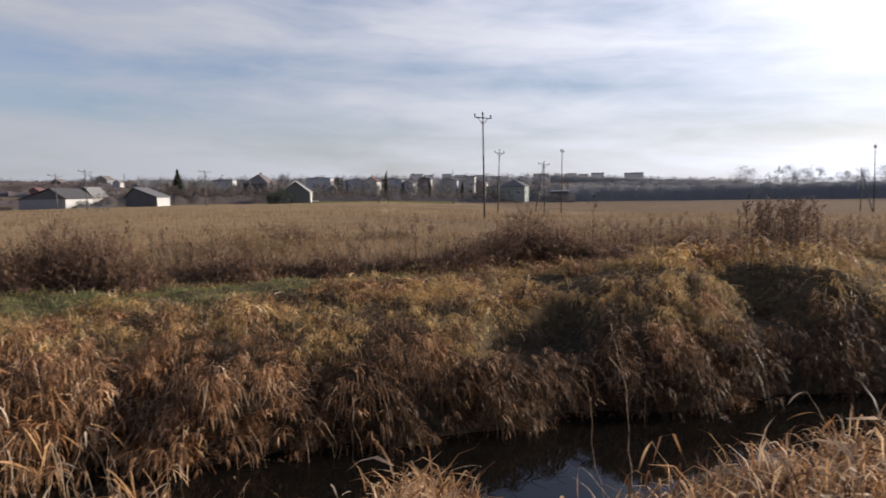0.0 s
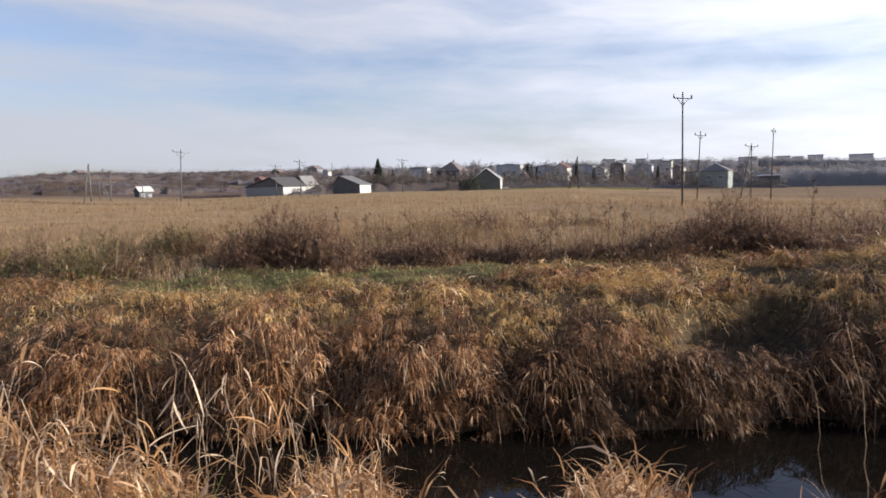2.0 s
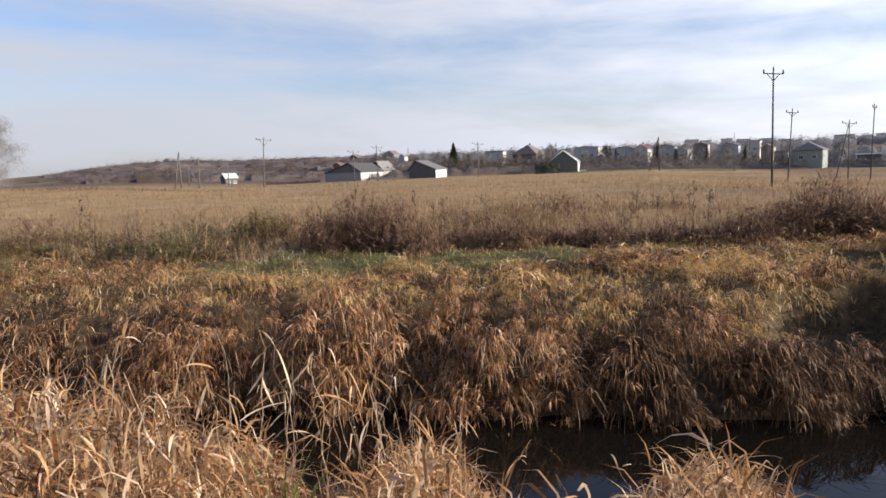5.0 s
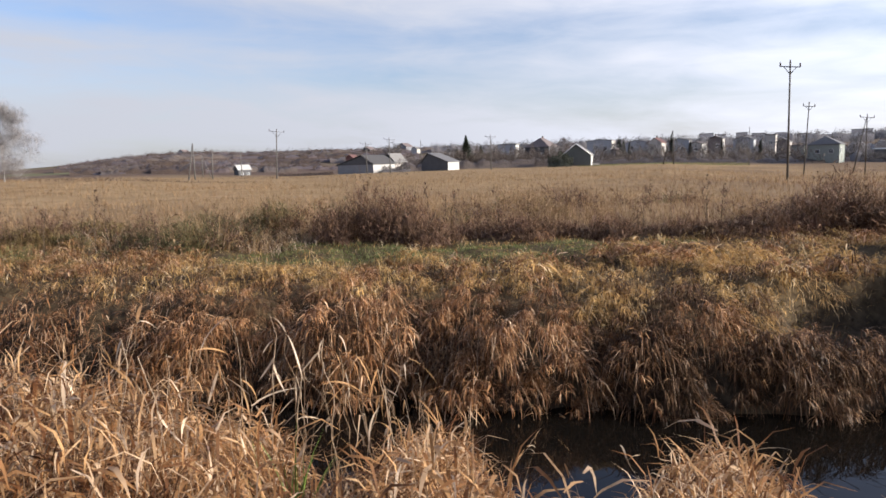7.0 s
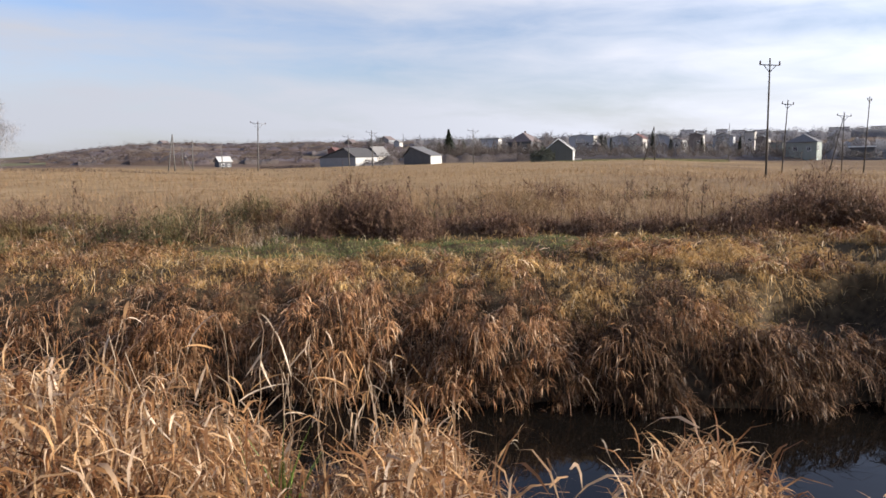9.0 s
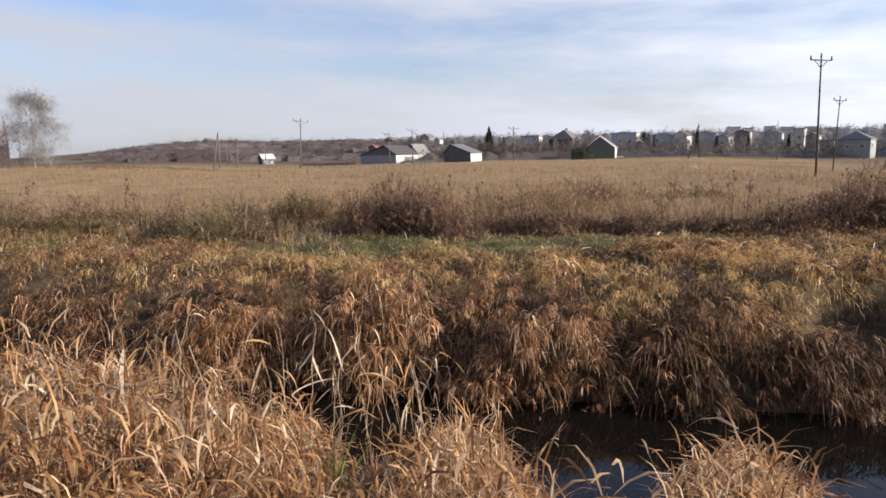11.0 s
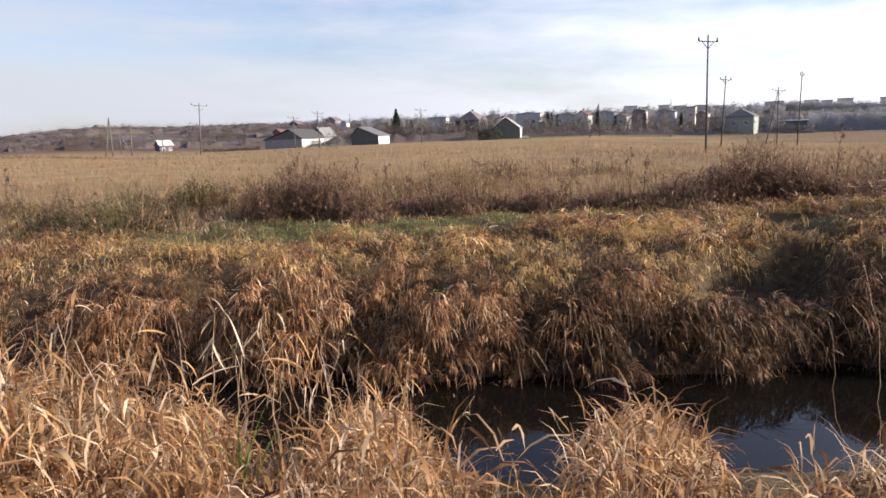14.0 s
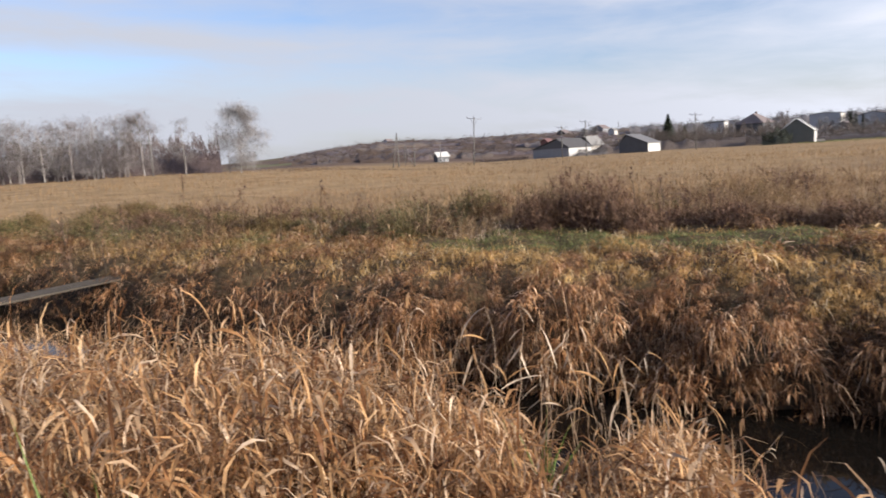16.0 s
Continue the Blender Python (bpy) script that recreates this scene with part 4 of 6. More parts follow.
# foot bearing, distance, top's bearing and height, broad leaves
for _i, (_b, _d, _b1, _top, _f) in enumerate((
        (-38.2, 2.9, -38.8, 1.42, 3), (-33.0, 2.9, -35.3, 1.31, 4), (-27.3, 3.0, -30.7, 1.13, 2), (-31.4, 3.0, -33.6, 1.10, 1), (-35.6, 2.8, -34.6, 1.18, 2), (-40.8, 2.8, -41.8, 1.27, 3),
        (-28.6, 3.1, -29.3, 1.12, 1), (-25.8, 3.2, -26.6, 0.90, 2), (-36.6, 2.9, -37.2, 1.14, 2), (-31.0, 3.1, -32.0, 1.26, 0), (-49.4, 2.6, -49.9, 1.47, 2), (-46.6, 2.6, -47.1, 1.38, 2), (-44.0, 2.7, -43.4, 1.30, 2))):
    _lean = radians(_b1 - _b) * _d
    reed_stalk(_b, _d, _top, math.degrees(math.atan(abs(_lean) / 0.75 / 1.6)), 3, 900 + _i, -_b if _lean > 0 else 180 - _b, 0.008, (0.05, 0.13), "crooked dry reed with broad pale limp leaves", _f)
for _i, (_b, _d, _top, _bow, _n, _to) in enumerate((
        (-34.8, 2.6, 1.40, 12, 5, 150), (-38.1, 2.7, 1.47, 8, 3, 170), (-30.2, 3.1, 1.12, 20, 5, 160), (-28.9, 3.1, 1.12, 35, 6, 20), (-26.9, 3.3, 0.92, 30, 6, 190),
        (-31.5, 3.0, 1.02, 25, 5, 10), (-33.0, 2.9, 1.10, 15, 4, 200), (-18.4, 3.9, 0.46, 50, 8, 10), (-53.5, 2.4, 1.58, 6, 3, 0), (-49.3, 2.5, 1.49, 6, 3, 180), (-46.9, 2.6, 1.36, 20, 4, 90),
        (-44.7, 2.7, 1.40, 12, 4, 0), (-41.4, 2.9, 1.20, 15, 4, 0), (-6.4, 3.9, 0.36, 60, 6, 170), (-2.5, 3.9, 0.43, 25, 5, 0), (1.1, 3.9, 0.42, 20, 5, 90), (3.2, 3.9, 0.45, 20, 4, 0),
        (-12.3, 3.7, 0.32, 45, 5, 180), (31.9, 3.3, 1.16, 40, 6, 150), (21.5, 3.2, 0.91, 55, 6, 175), (27.8, 3.2, 0.92, 45, 5, 190), (15.6, 3.4, 0.68, 80, 2, 165), (30.4, 3.2, 0.95, 40, 5, 180),
        (-50.9, 2.5, 1.46, 10, 4, 200), (-57.3, 2.6, 1.53, 45, 4, 20), (-56.0, 2.6, 1.50, 60, 4, 0), (-65.4, 3.0, 1.62, 12, 2, 60), (-61.0, 2.7, 1.52, 40, 4, 30), (-23.5, 3.5, 0.75, 45, 6, 20), (-24.8, 3.4, 0.80, 40, 6, 120))):
    reed_stalk(_b, _d, _top, _bow * 0.5, max(2, _n - 2), 300 + _i, _to)
_rng = random.Random(77)
for _b, _d, _top in ((-37.0, 2.9, 1.22), (-36.0, 2.9, 1.28), (-33.8, 3.0, 1.16), (-32.2, 3.0, 1.14), (-29.6, 3.2, 1.08), (-27.8, 3.3, 1.0), (-26.0, 3.3, 0.98), (-25.4, 3.4, 0.86), (-22.4, 3.6, 0.72), (-21.2, 3.7, 0.62), (-43.2, 2.8, 1.30), (-45.8, 2.7, 1.36), (-48.2, 2.6, 1.42), (-40.2, 2.9, 1.22), (-52.2, 2.5, 1.5)):
    reed_stalk(_b, _d, _top - 0.02, _rng.uniform(4, 22), _rng.randint(1, 3), int(1000 - 10 * _b), _rng.uniform(0, 360))
for _b, _top, _to in ((13.3, 1.11, 140), (16.3, 1.35, 160)):
    reed_stalk(_b, 3.6, _top, 10, 1, int(400 + _b), _to, 0.0045, (0.03, 0.06), "bare thin dead stalk beside the water")


def utility_pole(bearing, dist, height, arm=1.75, turn=0.0, legs=0, lean=0.0, material=None, label="", thick=0.095, arms=True, skew=0.06):
    x, y, z = place(bearing, dist)
    ob = empty("utility_pole", x, y, z, turn - bearing)
    tx = math.tan(radians(lean)) * height
    material = material or POLE_WOOD
    part("shaft", rod((0, 0, -0.3), (tx, 0, height), thick, thick * 0.62), material, ob)
    if legs:
        part("strut", rod((legs, 0.1, -0.3), (tx - 0.05, 0.05, height * 0.97), thick * 0.95, thick * 0.6), material, ob)
        part("tie_bolt", rod((legs * 0.45, 0, height * 0.5), (0.0, 0, height * 0.5), 0.04), STEEL, ob)
    if arms:
        h = height - 0.28
        part("crossarm", rod((tx - arm / 2, 0, h + arm * skew), (tx + arm / 2, 0, h - arm * skew), 0.045, 0.045, 6), STEEL, ob)
        for s in (-1, 1):
            part("brace", rod((tx + s * arm * 0.33, 0, h - s * arm * skew * 0.66), (tx, 0, h - arm * 0.42), 0.03, 0.03, 6), STEEL, ob)
            part("insulator", rod((tx + s * arm / 2, 0, h - s * arm * skew), (tx + s * arm / 2, 0, h - s * arm * skew + 0.34), 0.075, 0.055), GLASSY, ob)
        part("insulator", rod((tx, 0, height), (tx, 0, height + 0.3), 0.07, 0.05), GLASSY, ob)
    return tagged(ob, label or "dark weathered wooden power pole with a steel crossarm", "power pole", "power poles in the meadow")


utility_pole(3.54, 66, 9.91, 1.5, 0, label="tall dark wooden power pole with a crossarm and three insulators")
utility_pole(4.62, 104, 9.45, 1.35, 8, lean=2.6)
utility_pole(8.5, 128, 9.09, 1.9, 10, legs=-1.75, lean=0.0, label="two-legged dark power pole with a crossarm")
utility_pole(9.86, 114, 10.32, 0.9, 60, lean=3.0)
utility_pole(0.93, 190, 9.71, 0.6, 0, arms=False, material=POLE_CONCRETE)
utility_pole(-4.52, 180, 8.38, 1.0, 0, legs=-2.6, lean=-1.5, arms=False, thick=0.15)
utility_pole(-19.08, 190, 9.25, 2.8, 0, material=POLE_CONCRETE, thick=0.15)
utility_pole(-36.75, 146, 10.01, 2.9, 0, lean=3.2, material=POLE_CONCRETE, thick=0.15)
utility_pole(-27.48, 180, 9.00, 2.7, 0, material=POLE_CONCRETE, thick=0.15)
utility_pole(-29.42, 195, 8.61, 3.0, 0, material=POLE_CONCRETE, thick=0.15)
utility_pole(-24.88, 260, 10.93, 2.5, 0, arms=False, material=POLE_CONCRETE, thick=0.15)
utility_pole(-43, 150, 7.50, 1.0, 0, legs=-1.3, arms=False, material=POLE_CONCRETE, label="two-legged concrete power pole", thick=0.15)
utility_pole(-41.7, 165, 6.78, 0.8, 0, lean=3, arms=False, material=POLE_CONCRETE, thick=0.15)
utility_pole(-42.4, 220, 6.81, 1.0, 0, legs=2.4, arms=False, material=POLE_CONCRETE, thick=0.15)
utility_pole(-39.45, 210, 7.48, 1.0, 0, arms=False, material=POLE_CONCRETE, thick=0.15)
utility_pole(32.3, 125, 10.28, 0.8, 70)
utility_pole(31.5, 135, 7.41, 0.8, 0, legs=1.8, arms=False)
utility_pole(-62.26, 118, 7.10, 0.8, 0, arms=False, material=POLE_CONCRETE, thick=0.15)


# houses
def gable_prism(x0, x1, y0, y1, z0, rise, over, thick, hip=0.0, ridge=0.0):
    """A roof of two sloping slabs, ridge along x; hip pulls the ridge's ends in."""
    bm = bmesh.new()
    xa, xb, ya, yb = x0 - over, x1 + over, y0 - over, y1 + over
    ym = (ya + yb) / 2 + ridge
    for up in (0.0, thick):
        for co in ((xa, ya, z0), (xb, ya, z0), (xb, yb, z0), (xa, yb, z0), (xa + hip, ym, z0 + rise), (xb - hip, ym, z0 + rise)):
            bm.verts.new((co[0], co[1], co[2] + up))
    v = list(bm.verts)
    lo, hi = v[:6], v[6:]
    for L, flip in ((hi, False), (lo, True)):
        for q in ((0, 1, 5, 4), (2, 3, 4, 5), (1, 2, 5), (3, 0, 4)):
            if len(q) == 3 and not hip:
                continue
            vs = [L[i] for i in q]
            bm.faces.new(vs[::-1] if flip else vs)
    for a, b in ((0, 1), (2, 3)) + (((1, 2), (3, 0)) if hip else ((1, 5), (5, 2), (3, 4), (4, 0))):
        bm.faces.new((lo[a], lo[b], hi[b], hi[a]))
    bmesh.ops.recalc_face_normals(bm, faces=bm.faces[:])
    return bm


def wall_shell(x0, x1, y0, y1, z1, rise, ridge=0.0):
    """Walls with gables at both ends of x."""
    bm = bmesh.new()
    ym = (y0 + y1) / 2 + ridge
    ring = []
    for x in (x0, x1):
        ring.append([bm.verts.new(c) for c in ((x, y0, -0.8), (x, y1, -0.8), (x, y1, z1), (x, ym, z1 + rise), (x, y0, z1))])
    a, b = ring
    bm.faces.new(a[::-1])
    bm.faces.new(b)
    for i in range(5):
        j = (i + 1) % 5
        bm.faces.new((a[i], a[j], b[j], b[i]))
    bmesh.ops.recalc_face_normals(bm, faces=bm.faces[:])
    return bm


def window(parent, x, y, z, w, h, axis):
    """A framed pane let into a wall; axis is the wall's outward direction."""
    ob = empty("window", 0, 0, 0)
    ob.parent = parent
    ax, ay = axis
    ob.matrix_local = pose(x, y, z, 0, 0, math.degrees(math.atan2(ax, -ay)))
    part("pane", box(-w / 2 + 0.07, w / 2 - 0.07, -0.02, 0.05, 0.07, h - 0.07), PANE, ob)
    fr = bmesh.new()
    for x0, x1, z0, z1 in ((-w / 2, -w / 2 + 0.07, 0, h), (w / 2 - 0.07, w / 2, 0, h), (-w / 2, w / 2, 0, 0.07), (-w / 2, w / 2, h - 0.07, h), (-0.03, 0.03, 0, h)):
        bmesh.ops.create_cube(fr, size=1, matrix=Matrix.Translation(((x0 + x1) / 2, 0, (z0 + z1) / 2)) @ Matrix.Diagonal((x1 - x0, 0.12, z1 - z0, 1)))
    part("frame", fr, FRAME_WHITE, ob)


def house(bearing, dist, wide, deep, eave, rise, turn, wall, roof, label, hip=0.0, over=0.35, chimney=None, windows=(), lift=0.0, name="house", category="house", gable_mat=None, ridge=0.0, gable=None):
    x, y, z = place(bearing, dist)
    ob = empty(name, x, y, z + lift, turn - bearing)
    part("wall", wall_shell(-wide / 2, wide / 2, -deep / 2, deep / 2, eave, 0.0 if hip else rise * 0.96, ridge), wall, ob)
    if gable:
        bm = bmesh.new()
        ends = [[bm.verts.new((q, yy, zz)) for yy, zz in ((-deep / 2 + 0.05, eave - 0.05), (deep / 2 - 0.05, eave - 0.05), (ridge, eave + rise * 0.95))] for q in (-wide / 2 - 0.06, -wide / 2 - 0.004)]
        bm.faces.new(ends[0])
        bm.faces.new(ends[1][::-1])
        for i in range(3):
            bm.faces.new((ends[0][i], ends[1][i], ends[1][(i + 1) % 3], ends[0][(i + 1) % 3]))
        bmesh.ops.recalc_face_normals(bm, faces=bm.faces[:])
        part("gable", bm, gable, ob)
    if gable_mat:
        part("side_wall", box(-wide / 2 + 0.05, wide / 2 - 0.05, -deep / 2 - 0.06, -deep / 2 - 0.004, -0.8, eave - 0.12), gable_mat, ob)
    if rise:
        part("roof", gable_prism(-wide / 2, wide / 2, -deep / 2, deep / 2, eave - over * rise / deep * 1.2, rise * 1.08, over, 0.16, hip, ridge), roof, ob)
    else:
        part("roof", box(-wide / 2 - over, wide / 2 + over, -deep / 2 - over, deep / 2 + over, eave, eave + 0.35), roof, ob)
    if gable_mat is WHITE_WALL and rise > 3.0:
        for e in (-1, 1):
            for q in (-1, 1):
                part("bargeboard", rod((q * (wide / 2 + over), e * (deep / 2 + over), eave - over * rise / deep * 1.2 + 0.05), (q * (wide / 2 + over), 0, eave - over * rise / deep * 1.2 + rise * 1.08 + 0.05), 0.11, 0.11, 4), FRAME_WHITE, ob)
    for c in chimney or ():
        part("chimney", box(c - 0.3, c + 0.3, -0.3, 0.3, eave + rise * 0.4, eave + rise + 0.9, 0.04), ROOF_BROWN, ob)
    for side, u, h, w, t in windows:
        if side == "f":
            window(ob, u, -deep / 2 - (0.09 if gable_mat else 0.03), h, w, t, (0, -1))
        else:
            window(ob, -wide / 2 - 0.03, u, h, w, t, (-1, 0))
    return tagged(ob, label, category, "houses of the village" if category == "house" else "")


# barns at the meadow's far side
house(-29.4, 214, 15, 12.0, 2.6, 2.6, 62, GREY_BOARD, ROOF_TAR, "low dark barn with a white side wall", name="barn", category="barn", gable_mat=WHITE_WALL, ridge=-2.2, gable=DARK_BOARD)
house(-27.3, 228, 7, 7, 3.0, 2.9, 56, DARK_BOARD, ROOF_GREY, "low farm building with a grey roof", name="barn", category="barn", gable_mat=CREAM_WALL, ridge=-1.0, windows=(("f", -1.5, 1.0, 1.0, 1.0),))
house(-23.3, 210, 7.5, 9.0, 2.5, 2.6, 62, DARK_BOARD, ROOF_DARK, "small dark barn with a white side wall", name="barn", category="barn", gable_mat=WHITE_WALL, ridge=2.2)
house(-39.4, 235, 4.2, 3.4, 1.98, 1.5, 25, DARK_BOARD, WHITE_WALL, "small dark cabin with a white roof", name="cabin", category="cabin", windows=(("f", -0.9, 0.2, 0.9, 1.1), ("f", 1.2, 0.1, 0.8, 0.9)))
# village
house(-12.0, 215, 6, 8.6, 3.2, 3.3, 83, GREENISH_BOARD, ROOF_GREY, "dark green gabled house with white verges", gable_mat=WHITE_WALL)
house(-10.55, 216, 2.4, 0.4, 0.6, 0.0, 0, WHITE_WALL, ROOF_GREY, "low white garden wall beside the gabled house", over=0.05, name="garden_wall", category="garden wall")
house(-14.85, 265, 9.5, 9.5, 6.8, 3.2, 66, DARK_BOARD, ROOF_BROWN, "two-storey dark house with a brown hipped roof", hip=3.6, chimney=(0.8,), windows=(("s", -2.4, 3.4, 1.2, 1.2), ("s", 1.8, 3.4, 1.2, 1.2)))
house(-17.6, 285, 6, 7.4, 7.9, 0.0, 76, GREY_WALL, ROOF_GREY, "flat-roofed two-storey house with a white side", gable_mat=WHITE_WALL, windows=(("s", -2, 3.8, 1.3, 1.2), ("f", 1, 4.6, 1.6, 1.4), ("f", -1, 1.6, 1.6, 1.4)))
house(-10.1, 290, 7.5, 10.0, 8.0, 0.6, 78, GREY_WALL, ROOF_GREY, "grey block house with white bays", gable_mat=CREAM_WALL, windows=(("f", -2, 4.6, 1.6, 1.5), ("f", 1.2, 4.6, 1.6, 1.5), ("f", -2, 1.4, 1.6, 1.5), ("s", -2.5, 4.0, 1.3, 1.6), ("s", -2.5, 1.2, 1.3, 1.6), ("s", 1.5, 4.0, 1.3, 1.6)))
house(-8.95, 268, 3.0, 2.6, 4.6, 0.8, 70, ROOF_BROWN, ROOF_BROWN, "narrow red-brown house with a small roof", windows=(("s", 0, 2.4, 0.9, 1.1),))
house(-7.25, 312, 6, 9.6, 6.1, 1.2, 84, GREY_WALL, ROOF_BROWN, "grey two-storey house with a low roof", gable_mat=GREY_WALL, windows=(("f", -1.6, 3.5, 1.4, 1.3), ("f", 1.6, 3.5, 1.4, 1.3), ("s", 2, 3.5, 1.3, 1.3)))
house(-5.8, 305, 5.5, 6.0, 6.2, 2.0, 70, CREAM_WALL, ROOF_RED, "cream house with a red-brown roof", chimney=(0.5,), gable_mat=CREAM_WALL, windows=(("s", 1, 3.4, 1.3, 1.3), ("f", 0, 3.4, 1.6, 1.6)))
house(-4.1, 285, 5, 8.0, 7.0, 0.9, 80, GREY_WALL, ROOF_GREY, "grey house with a low grey roof", gable_mat=GREY_WALL, windows=(("f", 0, 3.4, 1.6, 1.4), ("s", 2.0, 3.5, 1.3, 1.3), ("s", -1.5, 3.5, 1.3, 1.3)))
house(-2.7, 278, 4.0, 4.5, 6.2, 0.6, 66, CREAM_WALL, ROOF_BROWN, "cream house with white balconies", gable_mat=WHITE_WALL, windows=(("f", 0.6, 3.6, 1.6, 1.6), ("f", -0.8, 0.9, 1.3, 1.6), ("s", 0, 3.5, 1.3, 1.3)))
house(-1.4, 300, 4.0, 5.4, 7.4, 1.0, 76, ROOF_BROWN, ROOF_DARK, "tall red-brown house with a dark roof", gable_mat=CREAM_WALL, chimney=(-1.0,), windows=(("s", -1, 4.0, 1.3, 1.3), ("f", 0, 4.4, 1.4, 1.4)))
house(0.6, 318, 5, 8.0, 6.3, 1.4, 80, GREY_WALL, ROOF_DARK, "grey house with a dark gabled roof", windows=(("s", 0, 3.2, 1.2, 1.2),))
house(2.45, 300, 4.0, 3.4, 8.6, 0.0, 80, CREAM_WALL, ROOF_GREY, "tall narrow pale house with a flat roof", gable_mat=CREAM_WALL, windows=(("s", 0, 5.0, 1.2, 1.2), ("s", 0, 2.0, 1.2, 1.2)))
house(3.3, 290, 4, 4.4, 6.0, 1.2, 78, ROOF_BROWN, ROOF_DARK, "red-brown house with a dark roof", gable_mat=CREAM_WALL)
house(4.25, 262, 5, 4.2, 5.2, 0.0, 84, GREEN_WALL, ROOF_GREY, "olive-grey rendered house with a flat roof")
house(6.05, 235, 8.5, 8.2, 5.4, 2.2, 80, GREEN_WALL, ROOF_DARK, "pale green house with a dark hipped roof", hip=3.4, gable_mat=GREEN_WALL, windows=(("s", -2, 2.8, 1.2, 1.2), ("s", 1.6, 2.8, 1.2, 1.2), ("f", -2.5, 2.8, 1.4, 1.6)))
house(9.7, 245, 6.0, 5, 3.6, 0.0, 5, DARK_BOARD, FRAME_WHITE, "low shed with a flat white roof", category="shed", name="shed", lift=0.2)
house(-29.2, 430, 6, 6, 2.00, 2.0, 55, DARK_BOARD, ROOF_BROWN, "house with a brown roof on the slope")
house(-26.2, 440, 7, 7, 3.00, 2.2, 55, GREY_BOARD, ROOF_BROWN, "grey house with a brown roof on the slope")
house(-25.3, 410, 3.5, 4, 2.60, 1.4, 55, GREY_WALL, ROOF_GREY, "small white house on the slope", gable_mat=CREAM_WALL)
house(-30.6, 330, 4.5, 4, 2.6, 1.4, 55, BRICK_RED, ROOF_RED, "small house with a red roof below the hill")
house(-43.7, 520, 7, 7, 1.78, 2.4, 55, GREY_WALL, ROOF_BROWN, "house with a dark roof on the hilltop", gable_mat=CREAM_WALL)
house(-60.2, 175, 8, 8.5, 3.00, 2.0, 60, DARK_BOARD, ROOF_DARK, "low house with a dark roof beside the wood")


# woods, hedges and scrub
def clumps(name, label, b0, b1, d0, d1, height, n, material, size=0.7, seed=1, jag=0.35, category="trees", base=0.0, floor=0.0, core=0.0, slim=1.0):
    """A stand of bare brush or trees: small tilted twig sprays that fill an uneven outline."""
    rng = np.random.default_rng(seed)
    n, slim = int(n * 1.2), slim * 0.6
    b = rng.uniform(b0, b1, n)
    d = rng.uniform(d0, d1, n)
    x, y = d * np.sin(np.radians(b)), d * np.cos(np.radians(b))
    u = b * 4.1
    top = height * (1 + jag * (0.5 * np.sin(u + seed) + 0.35 * np.sin(2.7 * u + 2 * seed) + 0.3 * np.sin(6.1 * u) * np.cos(d)))
    h = floor + (top - floor) * rng.random(n) ** 0.8
    g = land(x, y)
    V = strips(np.stack([x, y, g + base + h - size * 0.5], -1), rng.uniform(0, 6.28, n), np.radians(rng.uniform(30, 95, n)), np.radians(rng.uniform(-30, 40, n)),
               size * rng.uniform(0.7, 1.8, n), size * slim * rng.uniform(0.25, 0.6, n), 2, 1.5, 1.0, rng)
    # a lumpy core under the sprays
    k = max(12, int((b1 - b0) * radians(1) * (d0 + d1) / 2 / 1.6))
    cb = np.linspace(b0, b1, k)
    rows = []
    for f, q in ((0.0, 0.0), (0.12, 0.55), (0.35, 0.8), (0.65, 0.85), (0.9, 0.5), (1.0, 0.0)):
        dd = d0 + (d1 - d0) * f + 0.0 * cb
        cx, cy = dd * np.sin(np.radians(cb)), dd * np.cos(np.radians(cb))
        uu = cb * 4.1
        th = height * (1 + jag * (0.5 * np.sin(uu + seed) + 0.35 * np.sin(2.7 * uu + 2 * seed))) * (0.82 + 0.18 * rng.random(k))
        rows.append(np.stack([cx, cy, land(cx, cy) + base - 0.1 + q * core * th], -1))
    grid = np.stack(rows)
    gi = np.arange(6 * k).reshape(6, k)
    gf = np.stack([gi[:-1, :-1], gi[:-1, 1:], gi[1:, 1:], gi[1:, :-1]], -1).reshape(-1, 4)
    n2, s1 = V.shape[:2]
    vb = (np.arange(n2) * s1 * 2)[:, None] + (np.arange(s1 - 1) * 2)[None, :]
    vf = np.stack([vb, vb + 1, vb + 3, vb + 2], -1).reshape(-1, 4)
    if core:
        me = mesh_from(name, np.concatenate([V.reshape(-1, 3), grid.reshape(-1, 3)]), np.concatenate([vf, gf + n2 * s1 * 2]), material)
    else:
        me = strip_mesh(name, V, material)
    return tagged(new(name, me), label, category, kind="stuff")


clumps("far_forest", "dense forest edge with haze in its blue-grey colour", 10.5, 37, 250, 275, 7.0, 14000, HAZED_FOREST, 0.5, 41, 0.06, core=1.0)
clumps("far_forest_trees", "taller bare trees behind the forest edge", 23, 38, 300, 330, 7.2, 7000, BRUSH, 0.45, 42, 0.3, core=0.8)
clumps("forest_behind", "forest on the rise behind the forest edge, haze in its colour", 9, 24, 420, 440, 5.0, 7000, HAZED_FOREST, 0.7, 51, 0.12, core=1.0)
clumps("village_hedge", "bare brush and hedges before the village", -25, 6, 226, 250, 3.8, 26000, HEDGE, 0.4, 43, 0.45, core=0.45)
clumps("village_trees", "bare garden trees between the houses", -24, 10.5, 252, 272, 5.6, 30000, BRUSH, 0.4, 44, 0.6, core=0.5)
clumps("back_garden_trees", "bare garden trees behind the houses", -24, 10.5, 305, 340, 5.6, 13000, BRUSH, 0.5, 50, 0.6, core=0.85)
clumps("upper_village_trees", "bare trees on the slope behind the houses", -24, 9, 400, 450, 4.6, 12000, BRUSH, 0.6, 49, 0.4, core=0.85)
